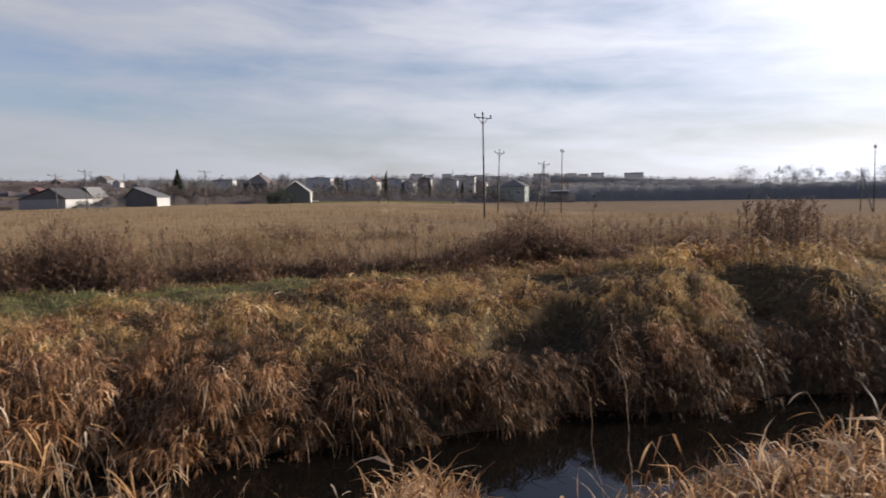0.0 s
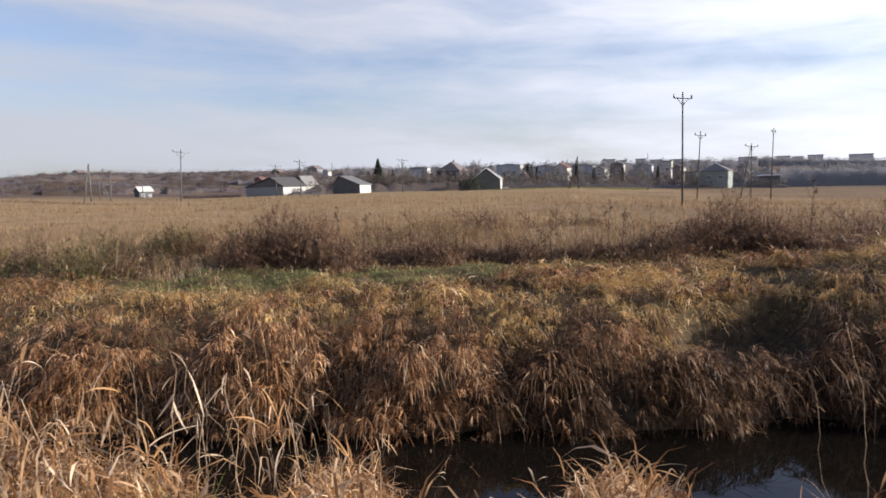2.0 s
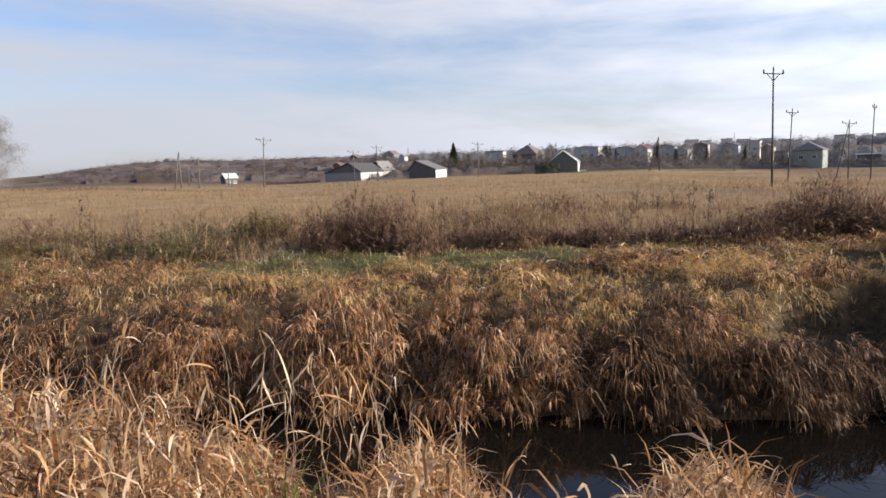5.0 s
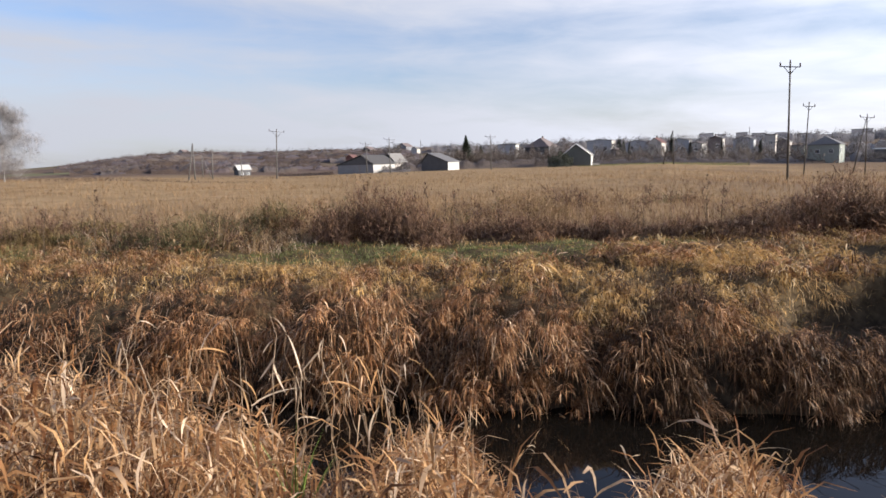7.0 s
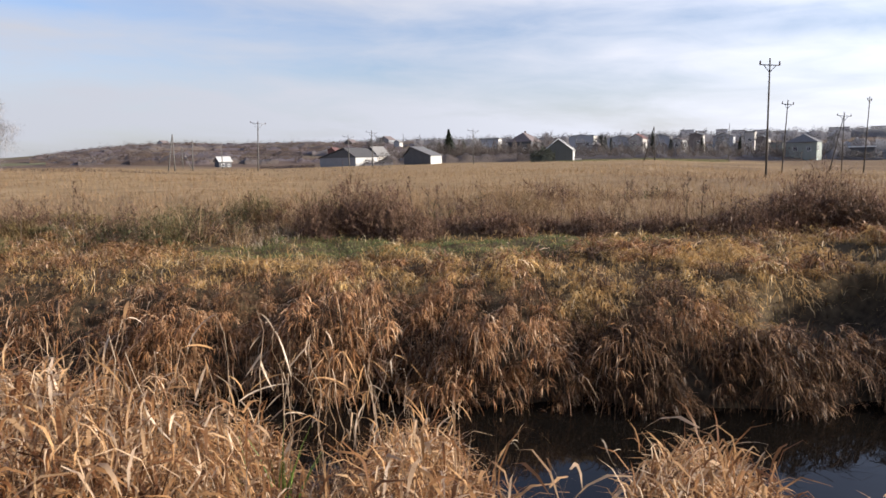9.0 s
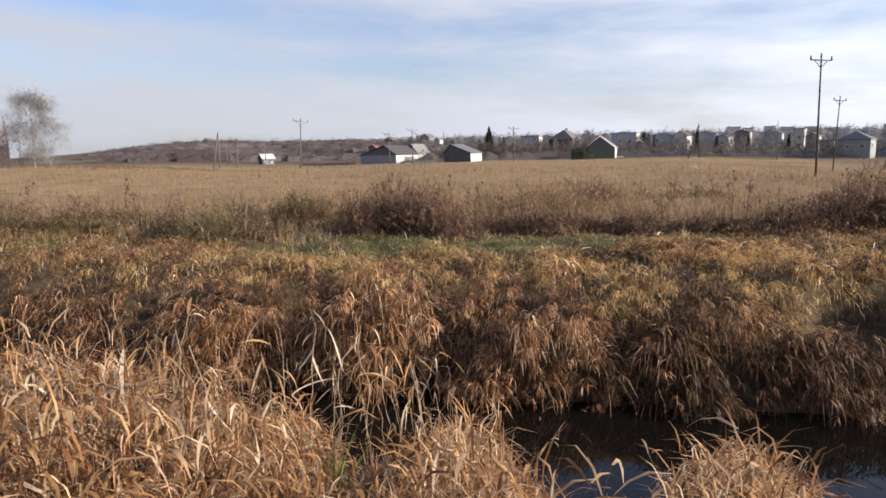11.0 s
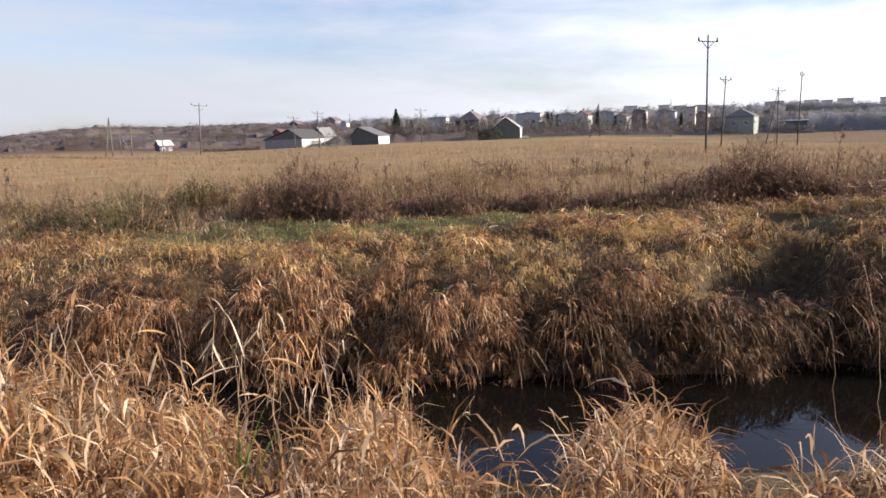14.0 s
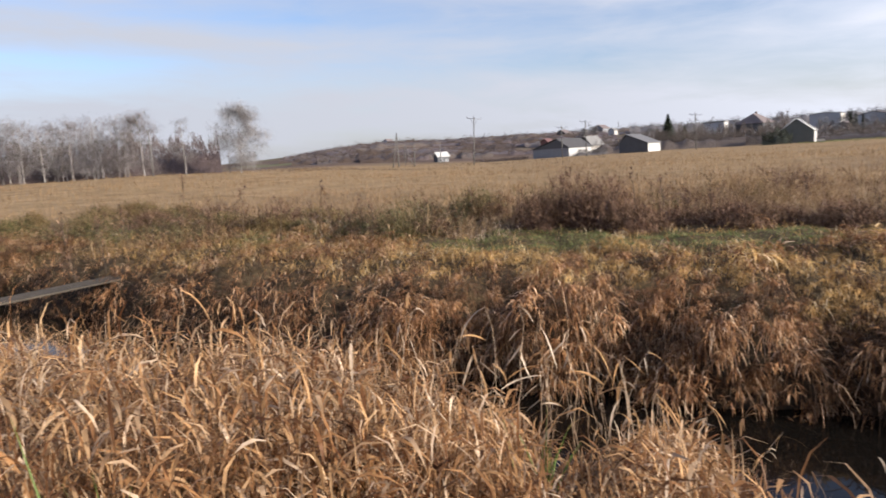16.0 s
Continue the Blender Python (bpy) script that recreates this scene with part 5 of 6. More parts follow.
clumps("yard_brush", "dense brown brush before the farmhouses", -22.5, -12.6, 224, 244, 5.2, 14000, HEDGE, 0.4, 53, 0.5, core=0.7)
clumps("shed_brush", "bare bushes before the shed", 8.2, 11.0, 236, 241, 2.6, 2200, BRUSH, 0.4, 52, 0.3, core=0.5)
clumps("house_bush", "dark bushes before the gabled house", -14.4, -12.35, 205, 211, 3.6, 5200, DARK_TREE, 0.3, 56, 0.45, core=0.6)
clumps("barn_brush", "bare bushes round the barns", -27, -15.5, 218, 240, 5.0, 10000, HEDGE, 0.35, 45, 0.5, core=0.7)
clumps("farmyard_bush", "dark bushes beside the white barn wall", -28.2, -25.8, 203, 212, 1.6, 1500, BRUSH, 0.35, 40, 0.4, core=0.7)
clumps("earth_bank", "long low dark earth bank before the hill", -36.6, -32.2, 206, 211, 0.9, 1600, HEATH, 0.3, 54, 0.2, "scrub", core=1.0)
_rng = np.random.default_rng(101)
for _k in range(130):
    _b0, _d = _rng.uniform(-53, -21), _rng.uniform(250, 500)
    _h = _rng.uniform(0.9, 2.4) if _k % 2 else _rng.uniform(1.8, 3.1)
    clumps("hill_scrub", "grey-brown scrub on the hill" if _k % 2 else "bare brown trees in a row on the hill", _b0, _b0 + _rng.uniform(1.2, 7.0), _d, _d + _rng.uniform(6, 24), _h, 420, (HEATH, WOODBRUSH, HEDGE, WOODBRUSH)[_k % 4], 0.45, 102 + _k, 0.55, "scrub", core=0.75)
clumps("ridge_trees", "bare trees along the hilltop", -49, 14, 505, 560, 3.0, 11000, BRUSH, 0.6, 47, 0.8, core=0.6)
clumps("wood_undergrowth", "dark undergrowth of the birch wood", -80, -57.2, 140, 165, 6.6, 34000, WOODBRUSH, 0.4, 48, 0.3, core=0.8)


# apartment blocks on the skyline
def apartment_block(b0, b1, dist, top, wall=None):
    w = dist * radians(b1 - b0)
    x, y, z = place((b0 + b1) / 2, dist)
    h = 2.0 + dist * math.tan(radians(top)) - z
    ob = empty("apartment_block", x, y, z, -(b0 + b1) / 2)
    part("wall", box(-w / 2, w / 2, 0, 12, -1, h), wall or BLOCK_WALL, ob)
    part("roof", box(-w / 2 - 0.3, w / 2 + 0.3, -0.3, 12.3, h, h + 0.5), ROOF_GREY, ob)
    tagged(ob, "pale concrete apartment block on the skyline", "apartment block", "apartment blocks on the skyline")


for b0, b1, top in ((-2.6, -1.6, 1.59), (-1.3, -0.7, 1.47), (0.0, 0.8, 1.53), (1.1, 2.1, 1.43), (2.7, 3.5, 1.39), (4.0, 5.0, 1.27), (7.6, 8.9, 1.37), (9.2, 9.9, 1.23), (10.2, 11.1, 1.33), (11.3, 12.0, 1.25), (12.3, 13.3, 1.32), (14.9, 16.4, 1.25)):
    apartment_block(b0, b1, 640, top)


# trees
def birch(bearing, dist, height, spread, seed, twigs=1400, lean=0.0, name="birch_tree", bark=None, spray=None, label="bare birch tree with a pale trunk", group="birches at the meadow's edge"):
    rng = np.random.default_rng(seed)
    x, y, z = place(bearing, dist)
    ob = empty(name, x, y, z)
    bm = bmesh.new()
    sides, rings = 7, 9
    rows = []
    for i in range(rings):
        t = i / (rings - 1)
        r = (0.011 * height) * (1 - t) ** 0.8 + 0.012
        cx, cy = lean * t * t * height + 0.10 * math.sin(3 * t + seed), 0.10 * math.cos(2.3 * t + seed)
        rows.append([bm.verts.new((cx + r * math.cos(6.283 * k / sides), cy + r * math.sin(6.283 * k / sides), -0.2 + t * height * 0.95)) for k in range(sides)])
    for a, b in zip(rows, rows[1:]):
        for k in range(sides):
            bm.faces.new((a[k], a[(k + 1) % sides], b[(k + 1) % sides], b[k])).smooth = True
    part("trunk", bm, bark or BIRCH_BARK, ob)
    nl = 34 if twigs < 5000 else 64
    t = 0.16 + 0.78 * rng.random(nl) ** 1.25
    roots = np.stack([lean * t * t * height, 0 * t, t * height * 0.95], -1)
    ll = 1.35 * spread * np.interp(t, [0.18, 0.42, 0.7, 1.0], [0.65, 1.0, 0.85, 0.25]) * rng.uniform(0.75, 1.1, nl)
    limb = strips(roots, rng.uniform(0, 6.28, nl), np.radians(rng.uniform(-5, 55, nl)), np.radians(rng.uniform(-10, 55, nl)), ll, 0.05 + 0 * t, 4, 1.5, 1.0, rng, 1.5)
    o = new("limb", strip_mesh("limb", limb, TWIG))
    o.parent = ob
    C = limb.mean(2)
    idx = rng.integers(0, nl, twigs)
    seg = rng.uniform(1.2, 4, twigs)
    i0 = np.minimum(seg.astype(int), 3)
    w = (seg - i0)[:, None]
    p = C[idx, i0] * (1 - w) + C[idx, i0 + 1] * w + rng.normal(0, 0.11 * spread, (twigs, 3))
    V = strips(p, rng.uniform(0, 6.28, twigs), np.radians(rng.uniform(-50, 60, twigs)), np.radians(rng.uniform(0, 100, twigs)), rng.uniform(0.4, 1.1, twigs) * spread * 0.26, rng.uniform(0.025, 0.06, twigs) * max(1.0, dist / 110), 1, 1.5, 1.0, rng)
    o = new("crown", strip_mesh("crown", V, spray or BIRCH_TWIGS))
    o.parent = ob
    return tagged(ob, label, name.replace("_", " "), group)


def build_birches():
    birch(-55.7, 128, 12.2, 4.3, 61, 17000, spray=PALE_TWIGS)
    birch(-56.6, 132, 7.5, 2.4, 62, 1500)
    birch(-59.9, 128, 10.0, 2.6, 63, 3500)
    birch(-62.9, 124, 10.8, 3.6, 64, 9000)
    rng = np.random.default_rng(68)
    for b in (23.6, 24.3, 26.2, 26.9, 27.5, 28.1, 28.9, 30.6, 31.6, 33.0, 33.9, 35.2):
        birch(b, rng.uniform(276, 292), rng.uniform(9.5, 12.5), rng.uniform(3.0, 4.2), int(rng.integers(1000)), 1500, 0.0, "bare_tree", TWIG, BRUSH, "tall bare grey tree above the forest edge", "bare trees above the forest edge")
    rng = np.random.default_rng(66)
    b = -63.6
    while b > -80:
        birch(b, rng.uniform(126, 150), rng.uniform(8.0, 12.2), rng.uniform(2.6, 3.8), int(rng.integers(1000)), 2200, rng.uniform(-0.05, 0.05), spray=PALE_TWIGS if rng.random() < 0.45 else BIRCH_TWIGS, bark=GREY_BARK if rng.random() < 0.6 else BIRCH_BARK)
        b -= rng.uniform(0.12, 0.6)


build_birches()


def spruce(bearing, dist, height, wide, seed):
    rng = np.random.default_rng(seed)
    x, y, z = place(bearing, dist)
    ob = empty("spruce_tree", x, y, z)
    part("trunk", rod((0, 0, -0.2), (0, 0, height * 0.95), 0.16, 0.03), TWIG, ob)
    n = 2000 if seed < 80 else 700
    t = rng.random(n) ** 0.8
    L = (1 - t) * wide * rng.uniform(0.6, 1.05, n) + 0.25
    V = strips(np.stack([0 * t, 0 * t, 0.6 + t * (height - 0.6)], -1), rng.uniform(0, 6.28, n), np.radians(rng.uniform(-25, 15, n)), np.radians(rng.uniform(-30, 25, n)), L, 0.28 + 0 * t, 3, 0.8, 1.0, rng, 1.2)
    o = new("crown", strip_mesh("crown", V, PINE if seed < 80 else DARK_TREE))
    o.parent = ob
    return tagged(ob, "dark spruce tree in the village", "spruce tree", "conifers in the village")


for _k, (_b, _d, _h, _s) in enumerate(((-13.5, 252, 9.6, 3.0), (-12.9, 258, 8.2, 2.6), (-16.2, 262, 8.1, 2.6), (-18.9, 262, 7.8, 2.6), (-9.0, 272, 7.9, 2.4), (-6.3, 275, 7.3, 2.2), (-4.7, 270, 8.8, 2.8), (-2.0, 275, 8.1, 2.6),
                                       (0.4, 272, 8.8, 2.6), (3.0, 268, 8.8, 2.8), (4.2, 250, 9.7, 2.8), (-22.3, 246, 7.7, 3.0), (-23.8, 240, 6.3, 2.4), (-20.2, 244, 6.6, 2.4), (7.8, 262, 8.0, 2.4), (-10.0, 262, 6.6, 2.2), (-26.9, 380, 7.4, 3.0), (-27.6, 385, 6.3, 2.6))):
    birch(_b, _d, _h, _s * 1.15, 700 + _k, 2000, 0.0, "garden_tree", TWIG, BRUSH, "bare grey-brown garden tree in the village", "bare trees in the village")
birch(-12.9, 236, 10.2, 3.4, 731, 3200, 0.0, "garden_tree", TWIG, WOODBRUSH, "tall pale brown bare tree beside the farmhouses", "bare trees in the village")
spruce(-21.1, 235, 11.4, 4.6, 71)
spruce(-19.9, 240, 7.5, 2.4, 72)
spruce(-21.9, 242, 7.0, 2.2, 75)
spruce(-8.75, 280, 8.5, 1.4, 73)
spruce(-8.35, 282, 8.0, 1.4, 74)


# shrubs in the weedy strip
def shrub_mesh(seed, stems=120, leaves=1700):
    rng = np.random.default_rng(seed)
    r = 0.55 * np.sqrt(rng.random(stems))
    a = rng.uniform(0, 6.28, stems)
    V = strips(np.stack([r * np.cos(a), r * np.sin(a), 0 * r], -1), a + rng.normal(0, 0.5, stems), np.radians(rng.uniform(55, 90, stems)), np.radians(rng.uniform(30, 130, stems)), rng.uniform(0.5, 1.15, stems), 0.009 + 0 * r, 5, 1.5, 1.1, rng, 1.0)
    C = V.mean(2)
    idx = rng.integers(0, stems, leaves)
    seg = 5 * rng.uniform(0.0, 1.0, leaves) ** 1.15
    i0 = np.minimum(seg.astype(int), 4)
    w = (seg - i0)[:, None]
    p = C[idx, i0] * (1 - w) + C[idx, i0 + 1] * w
    lv = strips(p, rng.uniform(0, 6.28, leaves), np.radians(rng.uniform(-40, 60, leaves)), np.radians(rng.uniform(0, 70, leaves)), rng.uniform(0.05, 0.12, leaves), rng.uniform(0.02, 0.045, leaves), 1, 1.5, 1.0, rng)
    return strip_mesh("stems", V, TWIG), strip_mesh("foliage", lv, BRAMBLE)


def bramble_mass(x, y, rx, ry, h, seed, label="low dark brown bramble thicket in dry grass", leaf=None):
    """A low rounded thicket: a lumpy core (dark umber as painted inner shade unless leaf is given), arching canes and a
    skin of dead leaves.
    """
    rng = np.random.default_rng(seed)
    ob = empty("bramble_thicket", x, y, float(land(x, y)) - 0.05)

    def lump(a, f):
        return 1 + 0.16 * np.sin(3 * a + seed) + 0.12 * np.sin(7 * a + 2 * seed + 4 * f)
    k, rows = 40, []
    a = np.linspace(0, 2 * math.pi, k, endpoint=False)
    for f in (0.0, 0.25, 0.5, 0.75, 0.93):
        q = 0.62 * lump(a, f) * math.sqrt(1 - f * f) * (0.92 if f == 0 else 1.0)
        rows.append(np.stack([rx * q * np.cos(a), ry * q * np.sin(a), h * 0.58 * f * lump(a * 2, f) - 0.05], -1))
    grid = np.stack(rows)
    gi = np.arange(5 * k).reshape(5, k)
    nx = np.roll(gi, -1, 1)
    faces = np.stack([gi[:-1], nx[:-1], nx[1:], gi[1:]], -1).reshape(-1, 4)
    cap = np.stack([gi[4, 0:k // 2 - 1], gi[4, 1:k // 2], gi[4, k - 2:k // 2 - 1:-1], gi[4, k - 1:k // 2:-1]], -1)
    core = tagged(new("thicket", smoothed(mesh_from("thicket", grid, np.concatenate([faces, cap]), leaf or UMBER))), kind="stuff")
    core.parent = ob
    n = int(2300 * (rx * ry) ** 0.5)
    a = rng.uniform(0, 2 * math.pi, n)
    f = rng.random(n) ** 0.8
    q = lump(a, f) * np.sqrt(np.clip(1 - f * f, 0, 1)) * rng.uniform(0.62, 1.06, n)
    p = np.stack([rx * q * np.cos(a), ry * q * np.sin(a), h * f * lump(a * 2, f) * rng.uniform(0.62, 1.08, n)], -1)
    lv = strips(p, a + rng.normal(0, 1.0, n), np.radians(rng.uniform(-50, 70, n)), np.radians(rng.uniform(0, 120, n)), rng.uniform(0.07, 0.19, n), rng.uniform(0.018, 0.05, n), 1, 1.5, 1.0, rng)
    o = tagged(new("foliage", strip_mesh("foliage", lv, leaf or BRAMBLE)), kind="stuff")
    o.parent = ob
    m = int(700 * (rx * ry) ** 0.5)
    i = rng.integers(0, n, m)
    canes = strips(p[i] * 0.92, a[i] + rng.normal(0, 0.8, m), np.radians(rng.uniform(45, 100, m)), np.radians(rng.uniform(0, 120, m)), rng.uniform(0.2, 0.75, m) * np.clip(h, 0.35, 1.0), 0.008 + 0 * a[i], 2, 1.5, 1.0, rng, 1.0)
    o = tagged(new("branchwork", strip_mesh("branchwork", canes, DRYGREY if leaf else BRAMBLE)), kind="stuff")
    o.parent = ob
    return tagged(ob, label, "bramble thicket", "bramble thickets behind the bank")


def build_thickets():
    # x, depth behind the ditch edge, half width, half depth, height
    front = ((-9.6, 8.3, 0.8, 0.8, 0.95), (-8.9, 8.8, 0.95, 1.0, 1.5), (-8.0, 8.9, 0.9, 0.9, 1.3), (-7.1, 8.5, 0.85, 0.7, 0.65), (-6.2, 8.8, 0.9, 0.6, 0.45), (-5.0, 9.0, 0.85, 0.6, 0.55), (-4.2, 9.1, 0.8, 0.55, 0.4), (-2.9, 9.3, 0.9, 0.6, 0.6),
             (-1.2, 8.8, 0.9, 0.6, 0.5), (-0.3, 8.6, 0.85, 0.6, 0.4), (0.7, 8.6, 0.9, 0.7, 0.65), (1.6, 8.8, 0.8, 0.7, 0.9), (2.3, 9.2, 0.9, 0.8, 1.45), (3.1, 9.2, 0.9, 0.8, 1.05), (4.0, 9.0, 1.0, 0.8, 0.75), (5.6, 9.0, 1.1, 0.8, 0.55), (7.2, 8.8, 1.2, 0.8, 0.7), (9.6, 8.6, 1.3, 0.9, 0.8))
    spots = [(x, float(edge_y(x)) + d, rx, ry, h) for x, d, rx, ry, h in front]
    spots += [(-18.2, 13.5, 1.0, 0.8, 0.85), (-16.3, 15.0, 0.9, 0.6, 0.5), (-23.6, 12.0, 1.2, 0.8, 0.8)]
    for i, (x, y, rx, ry, h) in enumerate(spots):
        bramble_mass(x, y, rx, ry, h, 600 + i)
    rng = np.random.default_rng(640)
    for i in range(46):
        x = rng.uniform(-34, -12.5)
        y = float(edge_y(x)) + rng.uniform(2.5 if x < -20 else 6.0, 11.0)
        w = rng.uniform(0.55, 1.35)
        bramble_mass(x, y, w, w * 0.8, w * rng.uniform(0.45, 0.8), 641 + i, "low olive-green mound of withered weeds" if x < -17.5 else "low grey-brown mound of withered weeds", WEEDY if x < -17.5 else GREYGREEN)


build_thickets()


def build_shrubs():
    kinds = [shrub_mesh(s) for s in (81, 82, 83, 84)]
    green = []
    for st, lf in kinds[:2]:
        me = lf.copy()
        me.materials[0] = GREYGREEN
        green.append((st, me))
    rng = np.random.default_rng(85)
    spots = [(-9.2, 16.0, 1.2), (-8.3, 16.2, 1.0), (-2.4, 18.9, 0.7), (0.6, 18.4, 0.8), (2.0, 19.2, 1.6), (2.8, 19.2, 1.3), (4.8, 18.6, 0.8), (8.0, 19.0, 0.9), (11.0, 19.5, 1.0), (9.6, 18.0, 1.0),
             (-5.2, 19.4, 0.7), (5.6, 21.0, 0.9), (-18.0, 13.6, 1.25), (-18.8, 13.2, 1.0), (-23.5, 12.0, 1.1), (-12.6, 16.6, 0.9)]
    leafy_spots = [(-14.0, 14.6, 1.1), (-13.2, 15.0, 1.0), (-15.2, 14.4, 0.9), (-11.6, 15.2, 0.8), (-20.8, 11.6, 1.0), (-22.0, 10.8, 1.0), (-24.5, 9.6, 1.1), (-20.0, 10.2, 0.8), (-22.8, 9.0, 0.9)]
    for x, y, s, ks, label in [(*p, kinds, "dark tangled bramble bush in dry grass") for p in spots] + [(*p, green, "grey-green withered weed bush in dry grass") for p in leafy_spots]:
        st, lf = ks[rng.integers(len(ks))]
        ob = empty("bramble_bush" if ks is kinds else "weed_bush", 0, 0, 0)
        ob.matrix_world = pose(x, y, float(land(x, y)) - 0.03, 0, 0, rng.uniform(0, 360)) @ Matrix.Diagonal((s * 1.1, s * 1.1, s * 0.85, 1))
        for nm, me in (("branchwork", st), ("foliage", lf)):
            o = tagged(new(nm, me), kind="stuff")
            o.parent = ob
        tagged(ob, label, "bush", "bushes behind the bank")


build_shrubs()


# dead weeds with dark seed heads
def weed_mesh(seed):
    rng = np.random.default_rng(seed)
    V = strips(np.zeros((1, 3)), np.array([rng.uniform(0, 6.28)]), np.array([1.55]), np.array([0.15]), np.array([1.0]), np.array([0.014]), 6, 1.5, 1.5, rng, 1.0)
    C = V.mean(2)[0]
    n = 12
    k = rng.integers(2, 6, n)
    br = strips(C[k], rng.uniform(0, 6.28, n), np.radians(rng.uniform(45, 75, n)), np.radians(rng.uniform(-20, 20, n)), rng.uniform(0.12, 0.3, n), 0.007 + 0 * k, 6, 1.5, 1.0, rng, 1.0)
    stem = np.concatenate([V, br])
    tips = np.concatenate([br[:, 3:].mean(2).reshape(-1, 3), C[4:]])
    m = 100
    p = tips[rng.integers(0, len(tips), m)] + rng.normal(0, 0.018, (m, 3))
    heads = strips(p, rng.uniform(0, 6.28, m), np.radians(rng.uniform(0, 90, m)), np.radians(rng.uniform(0, 60, m)), rng.uniform(0.02, 0.06, m), rng.uniform(0.012, 0.03, m), 2, 1.5, 1.0, rng)
    return strip_mesh("stem", stem, TWIG), strip_mesh("seed_head", heads, BRAMBLE)


def build_weeds():
    kinds = [weed_mesh(i) for i in (501, 502, 503, 504)]
    rng = np.random.default_rng(505)
    single = [(12.5, 19, -1.0), (5.6, 19.5, -2.0), (-30.9, 18, -2.4), (-50.4, 20, -1.5), (-61.1, 19, -0.1), (-29.8, 18.5, -2.1), (31.0, 18, -2.0), (-56.5, 19, -1.3), (-12.0, 20, -2.6), (-22.0, 21, -2.6), (20.0, 20, -2.4)]
    stand = [(rng.normal(26.6, 1.3), rng.uniform(16.5, 18.5), rng.uniform(-2.6, -1.0)) for _ in range(60)]
    scatter = [(rng.uniform(-70, 34), rng.uniform(17, 26), rng.uniform(-4.4, -2.0)) for _ in range(150)]
    for b, d, e in single + stand + scatter:
        x, y, z = place(b, d)
        h = 2.0 + d * math.tan(radians(e)) - z
        if h < 0.35:
            continue
        st, hd = kinds[rng.integers(len(kinds))]
        ob = empty("dead_weed", 0, 0, 0)
        ob.matrix_world = pose(x, y, z - 0.02, rng.uniform(-5, 5), rng.uniform(-5, 5), rng.uniform(0, 360)) @ Matrix.Diagonal((h ** 0.5, h ** 0.5, h, 1))
        for nm, me in (("stem", st), ("seed_head", hd)):
            o = tagged(new(nm, me), kind="stuff")
            o.parent = ob
        tagged(ob, "dead dark weed stalk with dry seed heads", "weed", "dead weeds behind the bank")


build_weeds()
carpet("green_weeds", "green and olive weeds along the ditch bank", 16000, along(-30, -11, 1.2, 9.5), WEEDY, (0.15, 0.45), (0.008, 0.018), (40, 85), (40, 120), 2, 36, thin=lambda x, y: 0.15 + 0.85 * smooth(-0.2, 0.7, wob(x, y, 0.8, 9.0)) * (1 - smooth(-17, -12, x)))
carpet("ditch_end_grass", "rust and brown grass where the ditch bends away", 9000, along(-31, -21.5, -4.2, 3.0), SEDGE, (0.3, 0.7), (0.008, 0.016), (50, 88), (50, 130), 2, 37)
carpet("ditch_end_weeds", "olive and brown weeds in the shallow end of the ditch", 9000, along(-30, -21.0, -4.4, 1.6), WEEDY, (0.2, 0.5), (0.009, 0.02), (35, 88), (40, 130), 2, 45)


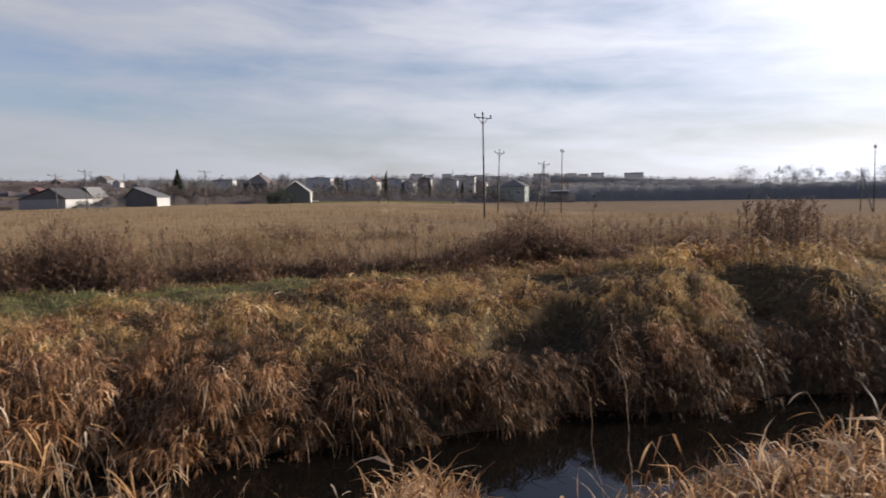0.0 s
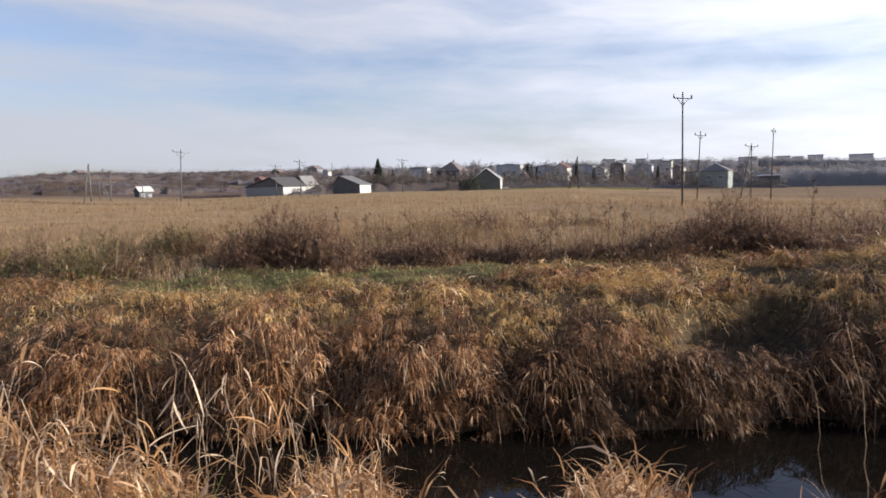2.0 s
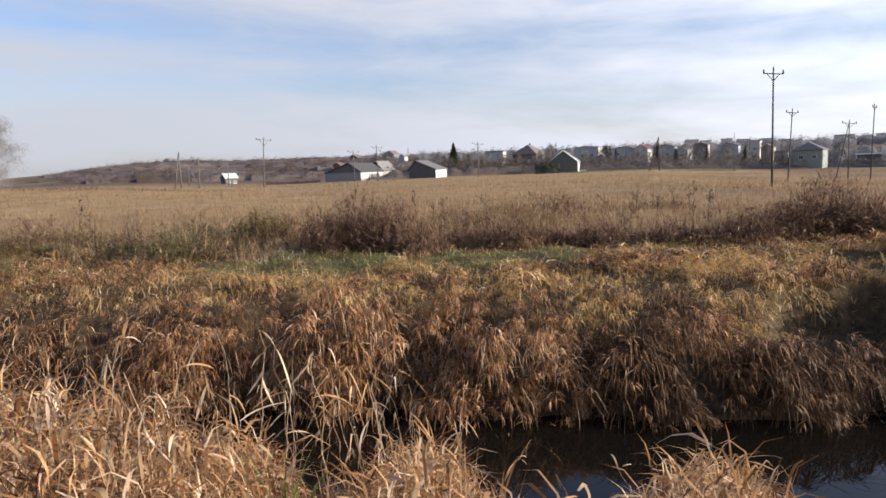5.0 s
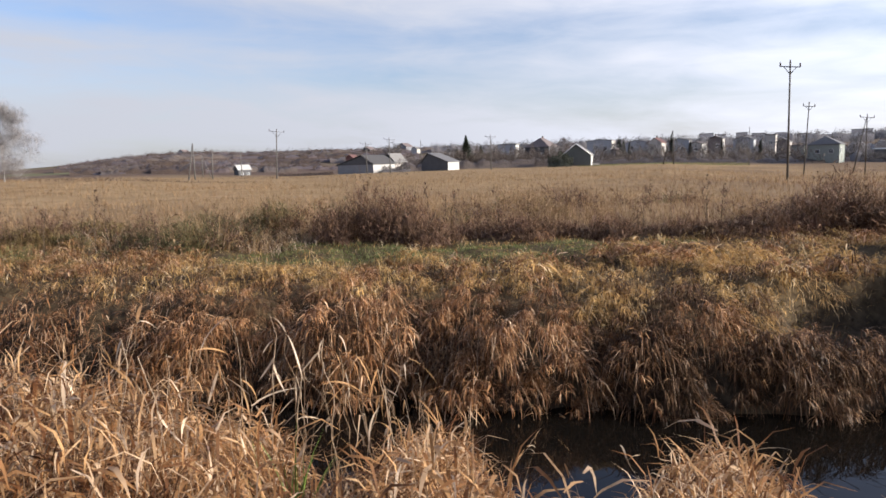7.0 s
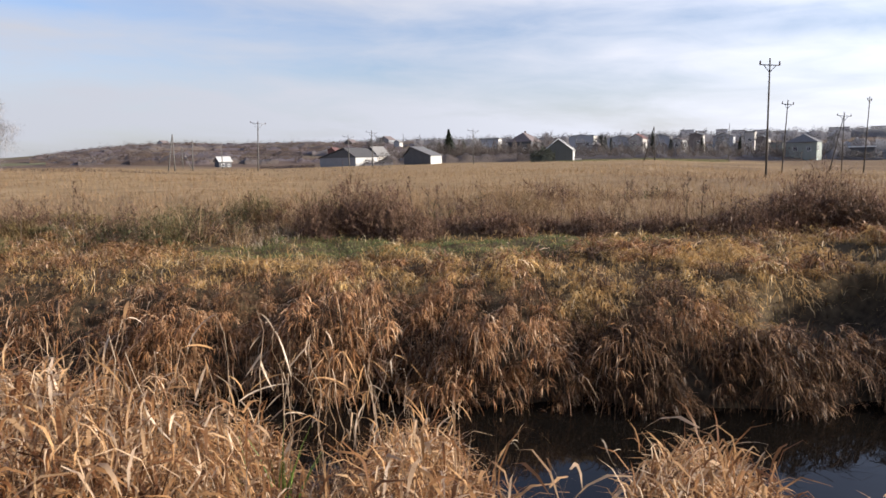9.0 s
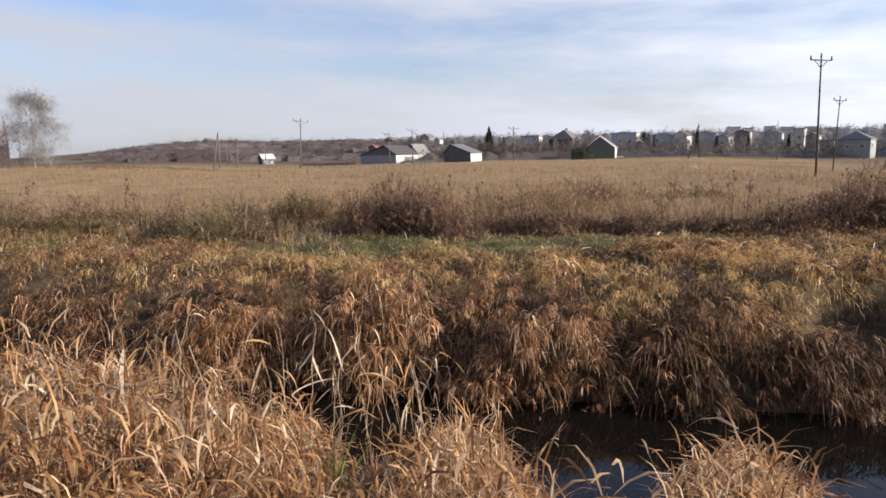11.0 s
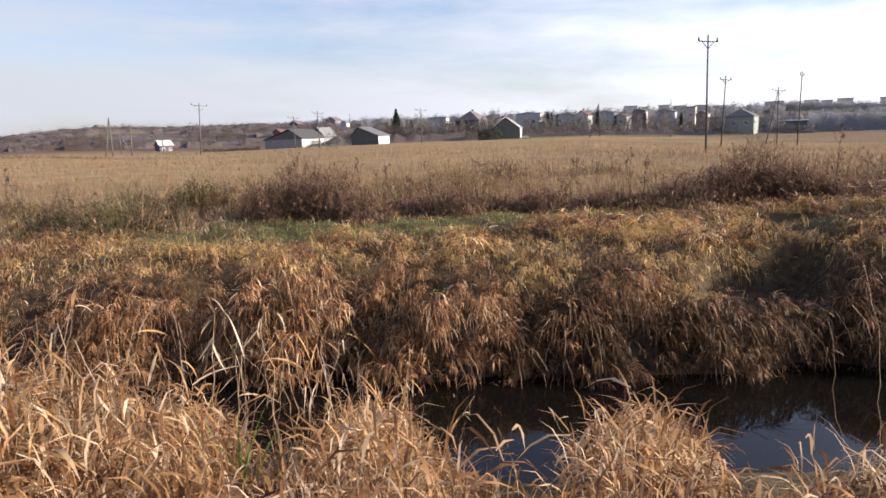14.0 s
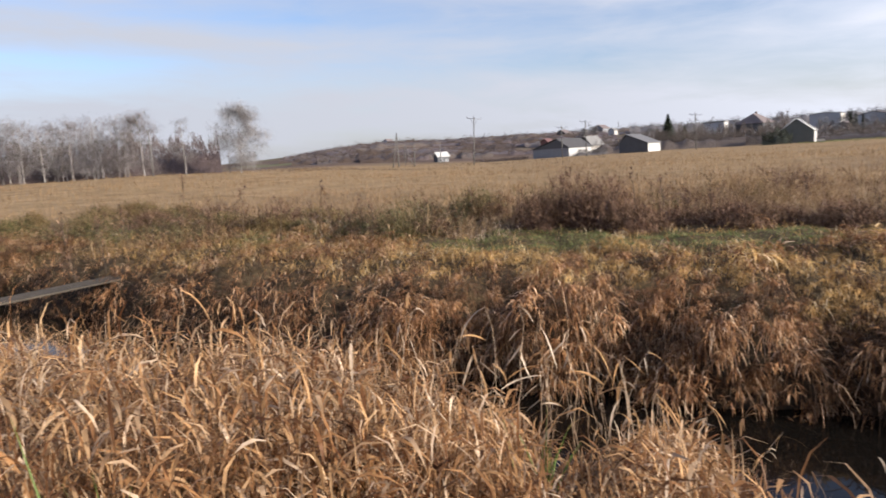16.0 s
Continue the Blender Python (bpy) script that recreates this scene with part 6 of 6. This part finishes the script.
# old plank across the ditch
def plank_bridge():
    x, y, z = -16.6, 2.6, -0.40
    ob = empty("plank_bridge", x, y, z, 4)
    rng = random.Random(3)
    for i in range(4):
        bm = box(0.21 * i, 0.21 * i + 0.19, -0.1 * rng.random(), 4.9 + 0.2 * rng.random(), 0, 0.04, 0.006)
        for v in bm.verts:
            v.co.z += 0.05 * v.co.y * 0.35 + 0.01 * rng.random()
        part("plank", bm, GREY_TIMBER, ob)
    for yy in (0.35, 4.4):
        part("bearer", box(-0.06, 0.88, yy, yy + 0.14, -0.16 + yy * 0.0175, -0.01 + yy * 0.0175, 0.01), GREY_TIMBER, ob)
        for xx in (0.02, 0.78):
            part("post", rod((xx, yy + 0.07, -1.0), (xx, yy + 0.07, -0.12 + yy * 0.0175), 0.05), GREY_TIMBER, ob)
    return tagged(ob, "weathered grey plank footbridge over the ditch", "footbridge")


plank_bridge()



# green blades among the near reeds
def green_tuft(x, y, top, seed):
    rng = np.random.default_rng(seed)
    z = float(land(x, y))
    n = 14
    ob = empty("green_grass_tuft", x, y, z)
    h = top - z
    V = strips(rng.normal(0, 0.035, (n, 3)) * (1, 1, 0), rng.uniform(0, 6.28, n), np.radians(rng.uniform(78, 92, n)), np.radians(rng.uniform(10, 60, n)), h * rng.uniform(0.8, 1.1, n), rng.uniform(0.006, 0.011, n), 6, 0.6, 1.6, rng)
    for i in range(n):
        new("blade", strip_mesh("blade", V[i:i + 1], FRESH)).parent = ob
    return tagged(ob, "fresh green grass blades among dry reeds", "grass tuft")


FRESH = leafy("fresh_green_blades", [(0.08, 0.15, 0.03), (0.13, 0.21, 0.045), (0.22, 0.26, 0.08)], 0.4)
green_tuft(-1.52, 0.42, 1.52, 801)
green_tuft(-1.55, 2.05, 1.02, 802)


# dark evergreens between the houses
for _k, (_b, _d, _h, _w) in enumerate(((-8.6, 262, 8.6, 1.6), (-7.9, 266, 7.4, 1.4), (-4.7, 258, 9.6, 1.9), (-1.0, 256, 7.2, 1.5), (-22.9, 238, 5.6, 2.2), (-19.3, 246, 5.4, 2.0), (-14.5, 250, 6.2, 1.8), (-3.3, 262, 7.2, 1.7), (1.7, 254, 7.4, 1.6))):
    spruce(_b, _d, _h, _w, 760 + _k)


carpet("pale_dry_stalks", "bleached dry grass stalks beside the brambles", 170, along(-11.6, -9.6, 6.2, 8.0), PALE, (0.3, 0.9), (0.006, 0.012), (60, 95), (20, 120), 4, 47)
carpet("pale_dry_stalks", "bleached dry grass stalks behind the bank", 170, along(-16.5, -13.2, 5.5, 8.5), PALE, (0.3, 0.9), (0.006, 0.012), (60, 95), (20, 120), 4, 48)
